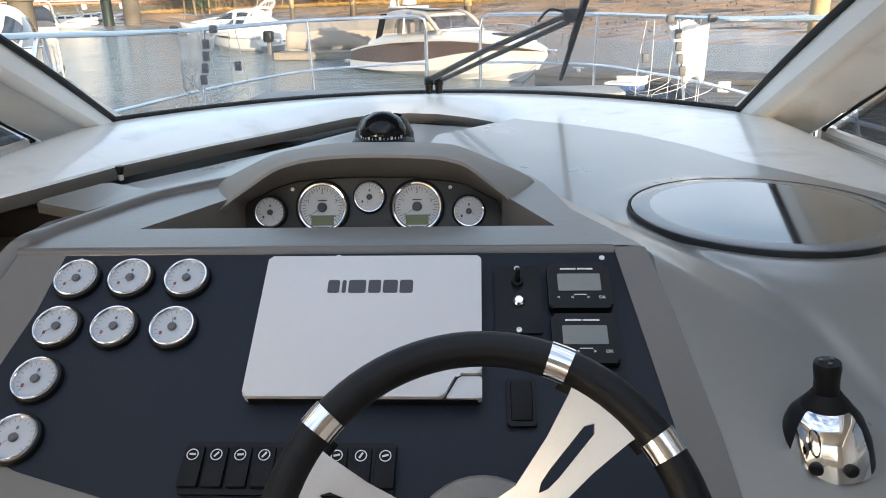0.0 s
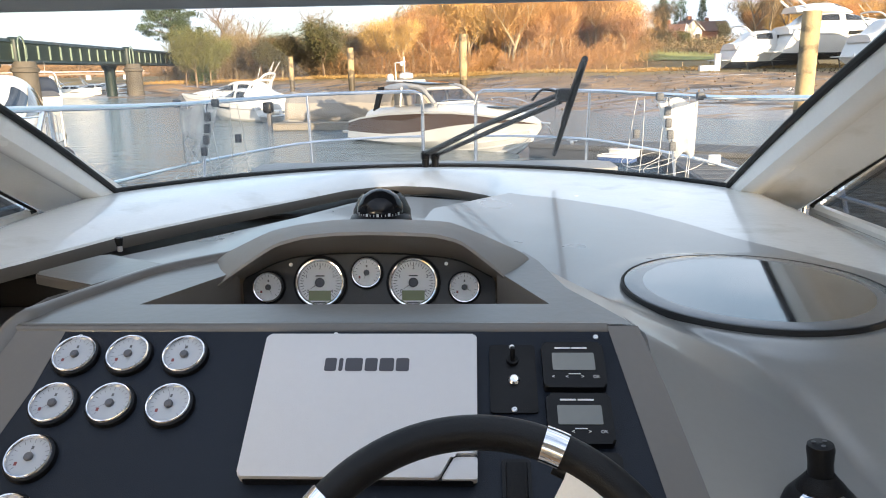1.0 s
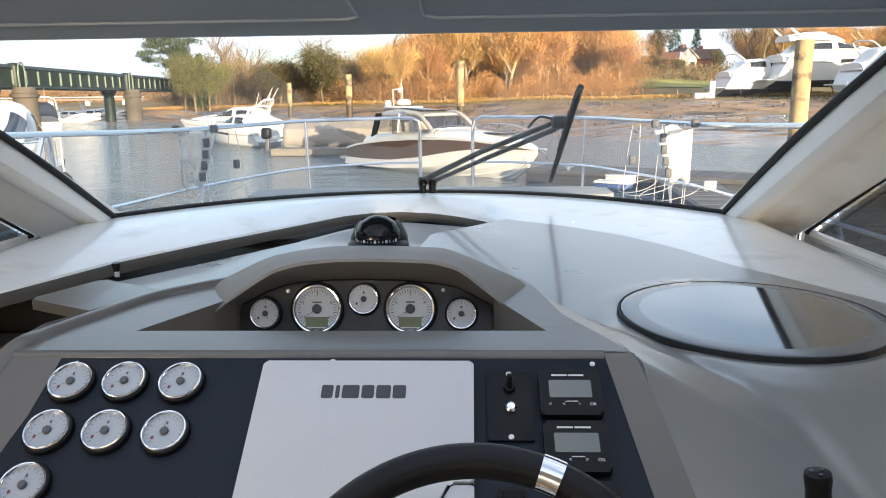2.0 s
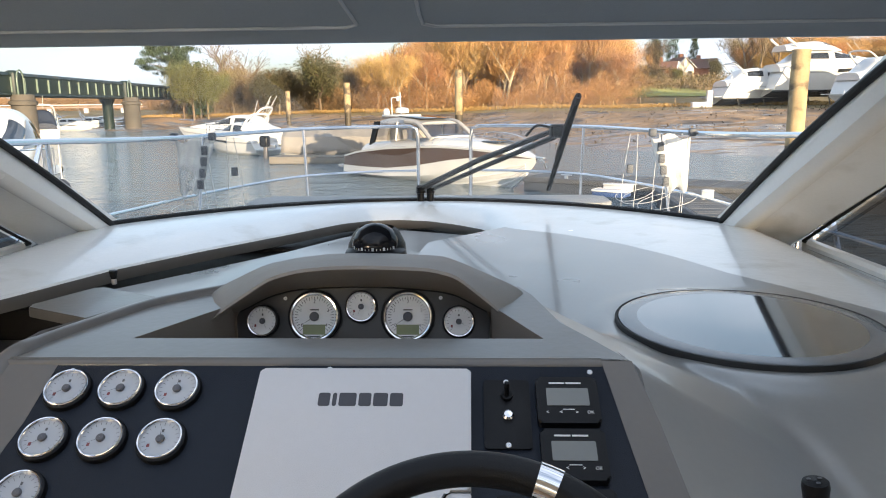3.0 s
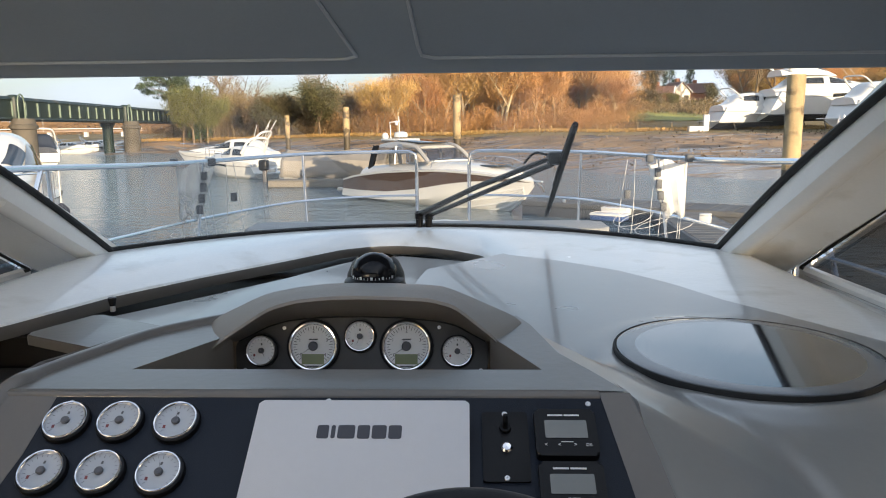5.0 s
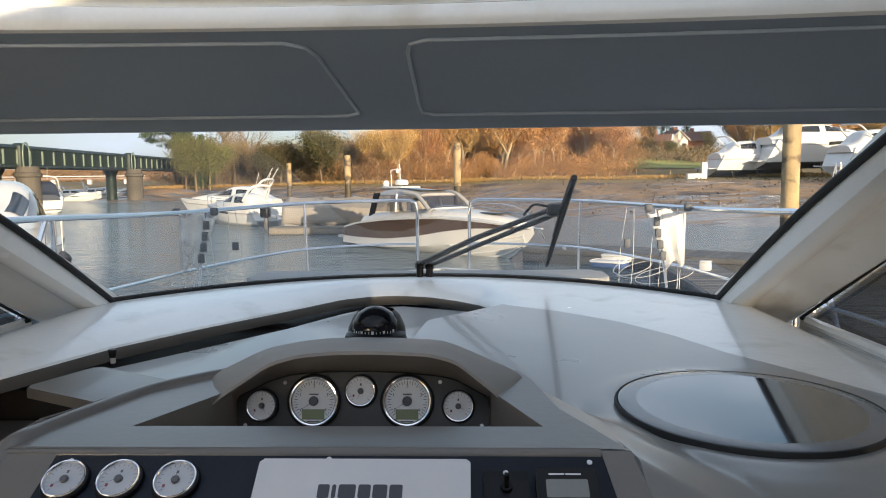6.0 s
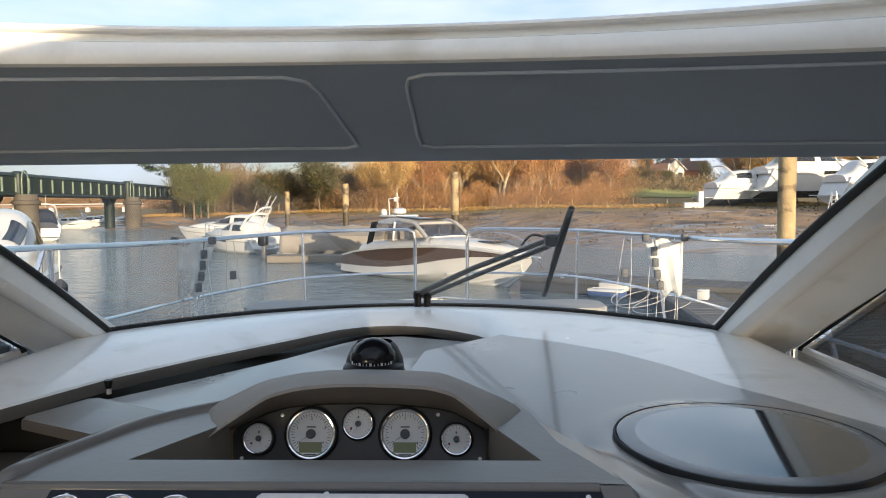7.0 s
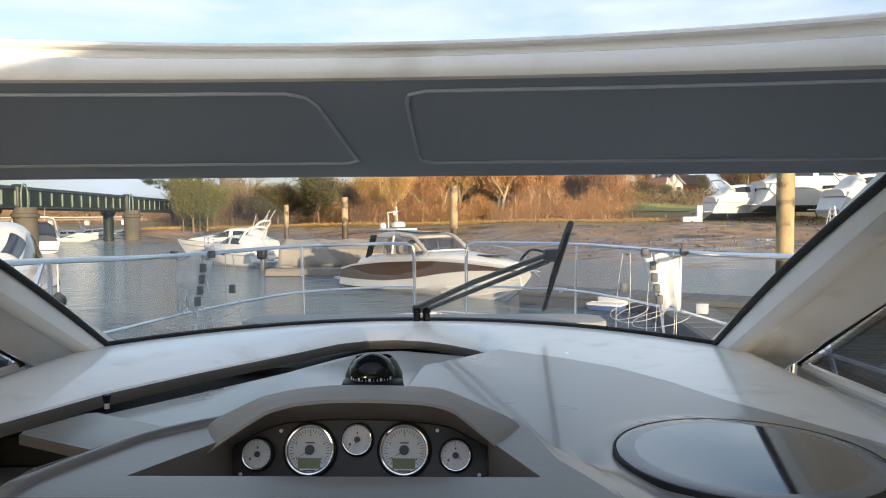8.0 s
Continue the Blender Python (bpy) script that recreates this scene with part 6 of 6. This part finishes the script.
def branch_geo(segs, n=5):
    v, f = [], []
    for a, b, r0, r1 in segs:
        k = len(v)
        d = (b - a).normalized()
        s = d.cross(Vector((0.3, 0.9, 0.2))).normalized()
        t = s.cross(d)
        for p, r in ((a, r0), (b, r1)):
            v += [tuple(p + r * (math.cos(2 * math.pi * i / n) * s + math.sin(2 * math.pi * i / n) * t)) for i in range(n)]
        f += [(k + i, k + (i + 1) % n, k + n + (i + 1) % n, k + n + i) for i in range(n)]
    return v, f


def spray(rnd, ends, count, length, width, reach, up=0.3):
    """Many short twigs or leaf clumps round the branch ends."""
    v, f = [], []
    for _ in range(count):
        p, d, lv = ends[rnd.randrange(len(ends))]
        c = p + Vector((rnd.gauss(0, 1), rnd.gauss(0, 1), rnd.gauss(0, 0.8))) * reach
        w = (d * 0.6 + Vector((rnd.uniform(-1, 1), rnd.uniform(-1, 1), rnd.uniform(-0.6, 1) + up))).normalized() * length * rnd.uniform(0.5, 1.3)
        s = w.cross(Vector((rnd.uniform(-1, 1), rnd.uniform(-1, 1), rnd.uniform(-1, 1)))).normalized() * width * rnd.uniform(0.6, 1.4)
        k = len(v)
        v += [tuple(c - s), tuple(c + s), tuple(c + w + s * 0.4), tuple(c + w - s * 0.4)]
        f.append((k, k + 1, k + 2, k + 3))
    return v, f


def tree(seed, height, spread, twig, bark, label, count=2600, length=0.55, width=0.035, reach=0.55, name="bare_tree", up=0.3):
    rnd = random.Random(seed)
    segs, ends = limbs(rnd, height, spread)
    t = thing(name, pose(0, -500, -100), label, "tree", "trees on the far bank")
    part("trunk", branch_geo(segs), bark, t, sharp=0)
    part("crown", spray(rnd, ends, count, length, width, reach, up), twig, t, sharp=0)
    return t


rnd = random.Random(5)
kinds = {
    "russet": [tree(10 + i, 9.5, 0.95, M_TWIG, M_PALEBARK, "bare russet winter tree with pale limbs", 6500, 0.6, 0.024, 0.7) for i in range(4)],
    "olive": [tree(30 + i, 9.0, 0.9, M_TWIGD, M_BARK, "bare olive-brown winter tree", 4500, 0.5, 0.028, 0.6) for i in range(3)],
    "ivy": [tree(50 + i, 7.5, 1.0, M_IVY, M_BARK, "dark evergreen tree thick with leaves", 7000, 0.30, 0.06, 0.6, "evergreen_tree", 0.0) for i in range(3)],
    "green": [tree(60 + i, 7.5, 1.0, M_YEW, M_BARK, "bushy yellow-green tree by the bridge", 10000, 0.30, 0.045, 0.62, "leafy_tree", 0.2) for i in range(2)],
    "thin": [tree(70 + i, 10.5, 0.75, M_TWIGD, M_BARK, "tall thin leafless tree against the sky", 900, 0.5, 0.02, 0.4) for i in range(2)],
}
first = {k: [True] * len(q) for k, q in kinds.items()}
def plant(kind, px, y, scale, wide=1.0):
    x = (px - 822) / 1288 * y
    q = kinds[kind]
    i = rnd.randrange(len(q))
    m = pose(x, y, land_z(x, y) - 0.2, 0, 0, rnd.uniform(0, 360)) @ Matrix.Diagonal((scale * wide, scale * wide, scale, 1))
    if first[kind][i]:
        q[i].matrix_world = m
        first[kind][i] = False
    else:
        c = copy_thing(q[i], m)
        c.matrix_basis = m
for i in range(84):                      # russet wood
    px = 640 + 440 * (i + rnd.random()) / 84
    y = 96 + rnd.uniform(0, 30)
    top = lerp_table([(620, 0.55), (680, 0.74), (760, 0.95), (900, 1.0), (1020, 0.95), (1060, 0.72), (1100, 0.5)], px)
    plant("russet" if rnd.random() < 0.97 else "olive", px, y, top * rnd.uniform(0.82, 1.06))
for i in range(34):                      # the darker wood towards the bridge
    px = 330 + 310 * (i + rnd.random()) / 34
    y = 104 + rnd.uniform(0, 18)
    plant(rnd.choice(("ivy", "olive", "olive", "olive")), px, y, rnd.uniform(0.58, 0.80))
for px, y, s in ((405, 112, 1.05), (545, 118, 1.0), (430, 120, 0.9), (700, 125, 1.1), (1085, 128, 0.9), (1290, 135, 1.0), (1310, 128, 1.1), (1340, 130, 1.0)):
    plant("thin", px, y, s)
for px, y, s, w in ((565, 100, 0.95, 1.15), (480, 104, 0.78, 1.0), (1140, 122, 0.85, 0.6), (1235, 128, 0.55, 0.7), (1125, 112, 0.4, 1.2), (1090, 104, 0.35, 1.2)):
    plant("ivy", px, y, s, w)
for i in range(56):                      # wood above the boatyard and behind the houses
    px = 1275 + 330 * (i + rnd.random()) / 56
    plant(rnd.choice(("russet", "russet", "olive")), px, 130 + rnd.uniform(0, 30), rnd.uniform(0.6, 0.95))

for px, y, s, w in ((340, 98, 1.0, 1.0), (365, 99, 0.8, 1.0), (322, 99, 0.75, 1.0), (1172, 116, 0.32, 1.0)):
    plant("green", px, y, s, w)

# conifers: a flat-topped pine and small firs
def pine(px, y, height):
    r = random.Random(9)
    x = (px - 822) / 1288 * y
    t = thing("pine_tree", pose(x, y, land_z(x, y) - 0.2), "tall dark green pine with flat clumped boughs", "tree", "trees on the far bank")
    segs = [(Vector((0, 0, z)), Vector((0.15 * math.sin(z), 0, z + height / 8)), 0.26 - 0.022 * z * 8 / height, 0.24 - 0.022 * z * 8 / height) for z in [height * k / 8 for k in range(8)]]
    v, f = [], []
    for k in range(30):
        a, z = 2.4 * k + r.uniform(-0.4, 0.4), height * (0.48 + 0.50 * k / 29)
        reach = r.uniform(1.2, 4.6) * (1.15 - 0.45 * z / height)
        c = Vector((math.cos(a) * reach, math.sin(a) * reach, z + 0.25))
        segs.append((Vector((0, 0, z - 0.6)), c, 0.09, 0.03))
        ends = [(c + Vector((r.uniform(-1.2, 1.2), r.uniform(-1.2, 1.2), r.uniform(-0.18, 0.2))), Vector((0, 0, 1)), 1) for _ in range(14)]
        g = spray(r, ends, 420, 0.30, 0.06, 0.28, 0.4)
        v, f = join((v, f), g)
    part("trunk", branch_geo(segs), M_BARK, t, sharp=0)
    part("crown", (v, f), M_PINE, t, sharp=0)
pine(303, 112, 13.2)
def fir(px, y, height):
    r = random.Random(px)
    x = (px - 822) / 1288 * y
    t = thing("fir_tree", pose(x, y, land_z(x, y) - 0.2), "small pointed dark fir", "tree", "trees on the far bank")
    part("trunk", branch_geo([(Vector((0, 0, 0)), Vector((0, 0, height)), 0.15, 0.03)]), M_BARK, t, sharp=0)
    ends = []
    for _ in range(260):
        z = height * r.uniform(0.08, 1.0)
        w = (1.02 - z / height) * height * 0.24 * r.uniform(0.4, 1)
        a = r.uniform(0, 6.28)
        ends.append((Vector((w * math.cos(a), w * math.sin(a), z)), Vector((math.cos(a), math.sin(a), -0.2)), 1))
    part("crown", spray(r, ends, 2600, 0.28, 0.07, 0.2, -0.2), M_PINE, t, sharp=0)
for px, y, h in ((1165, 150, 9.5), (1200, 152, 8.5), (1135, 140, 8.0), (352, 100, 7.6)):
    fir(px, y, h)

# undergrowth and reeds along the bank
def thicket(name, mat, label, n, px0, px1, s0, s1, length, width, tall):
    r = random.Random(n)
    v, f = [], []
    for _ in range(n):
        px = r.uniform(px0, px1) + r.gauss(0, 22)
        q = (px - 822) / 1288
        y = 80.0
        for _ in range(3):
            x = q * y
            y = shore(x) + bank_width(x) + s0 + (s1 - s0) * ((px * 7.13) % 1)
        y += r.uniform(0, s1 - s0) - (s1 - s0) * ((px * 7.13) % 1)
        x = q * y
        bump = max(0.0, 0.5 + 0.9 * noise.noise(Vector((x * 0.30, y * 0.16, 1))))
        c = Vector((x, y, land_z(x, y) + tall * r.random() * (0.35 + bump)))
        w = Vector((r.uniform(-1, 1), r.uniform(-1, 1), r.uniform(0, 1.6))).normalized() * length * r.uniform(0.5, 1.3)
        s = w.cross(Vector((r.uniform(-1, 1), r.uniform(-1, 1), r.uniform(-1, 1)))).normalized() * width
        k = len(v)
        v += [tuple(c - s), tuple(c + s), tuple(c + w + s * 0.3), tuple(c + w - s * 0.3)]
        f.append((k, k + 1, k + 2, k + 3))
    fixed(name, (v, f), mat, label, "undergrowth", kind="stuff", sharp=0)
M_BRUSH = material("russet_brush", (0.37, 0.195, 0.075), 0.9, var=0.45, scale=0.35, fine=5)
thicket("undergrowth", M_BRUSH, "tangled russet undergrowth below the trees", 60000, 560, 1100, 4, 22, 0.34, 0.020, 3.0)
M_BRUSHD = material("brown_brush", (0.15, 0.11, 0.062), 0.9, var=0.45, scale=0.4, fine=5)
thicket("undergrowth", M_BRUSHD, "tangled brown undergrowth below the trees", 30000, 290, 640, 5, 12, 0.34, 0.03, 3.2)
thicket("undergrowth", M_TWIG, "tall tangled brush among the trunks", 46000, 600, 1110, 22, 36, 0.5, 0.026, 6.0)
M_CLUMP = material("dark_mud_clumps", (0.11, 0.082, 0.055), 0.7, var=0.4, scale=1)
thicket("mud_clumps", M_CLUMP, "dark clumps and weed on the mud", 1200, 560, 1568, -34, -1, 0.16, 0.10, 0.01)
thicket("reeds", M_REED, "golden reeds along the edge of the bank", 36000, 260, 1568, -1.5, 3, 0.28, 0.03, 0.22)
thicket("garden_bushes", M_IVY, "green garden bushes between the houses", 2600, 1080, 1250, 26, 48, 0.4, 0.09, 1.6)
thicket("garden_scrub", M_TWIGD, "brown winter scrub round the gardens", 5000, 1070, 1260, 22, 50, 0.4, 0.07, 1.5)
# far woods beyond the bridges
def far_wood(name, x0, x1, y, tall, n):
    r = random.Random(n)
    v, f = [], []
    for _ in range(n):
        x = r.uniform(x0, x1)
        h = tall * (0.7 + 0.35 * noise.noise(Vector((x * 0.05, 0, 2))))
        c = Vector((x, y + r.uniform(0, 20), h * r.random() ** 0.8))
        w = Vector((r.uniform(-1, 1), 0.2, r.uniform(0, 1.6))).normalized() * 2.2
        s = w.cross(Vector((0, 1, r.uniform(-0.4, 0.4)))).normalized() * 0.35
        k = len(v)
        v += [tuple(c - s), tuple(c + s), tuple(c + w + s * 0.3), tuple(c + w - s * 0.3)]
        f.append((k, k + 1, k + 2, k + 3))
    fixed(name, (v, f), M_TWIGD, "hazy far wood beyond the bridges", "wood", kind="stuff", sharp=0)
far_wood("far_wood", -330, -90, 330, 9, 9000)
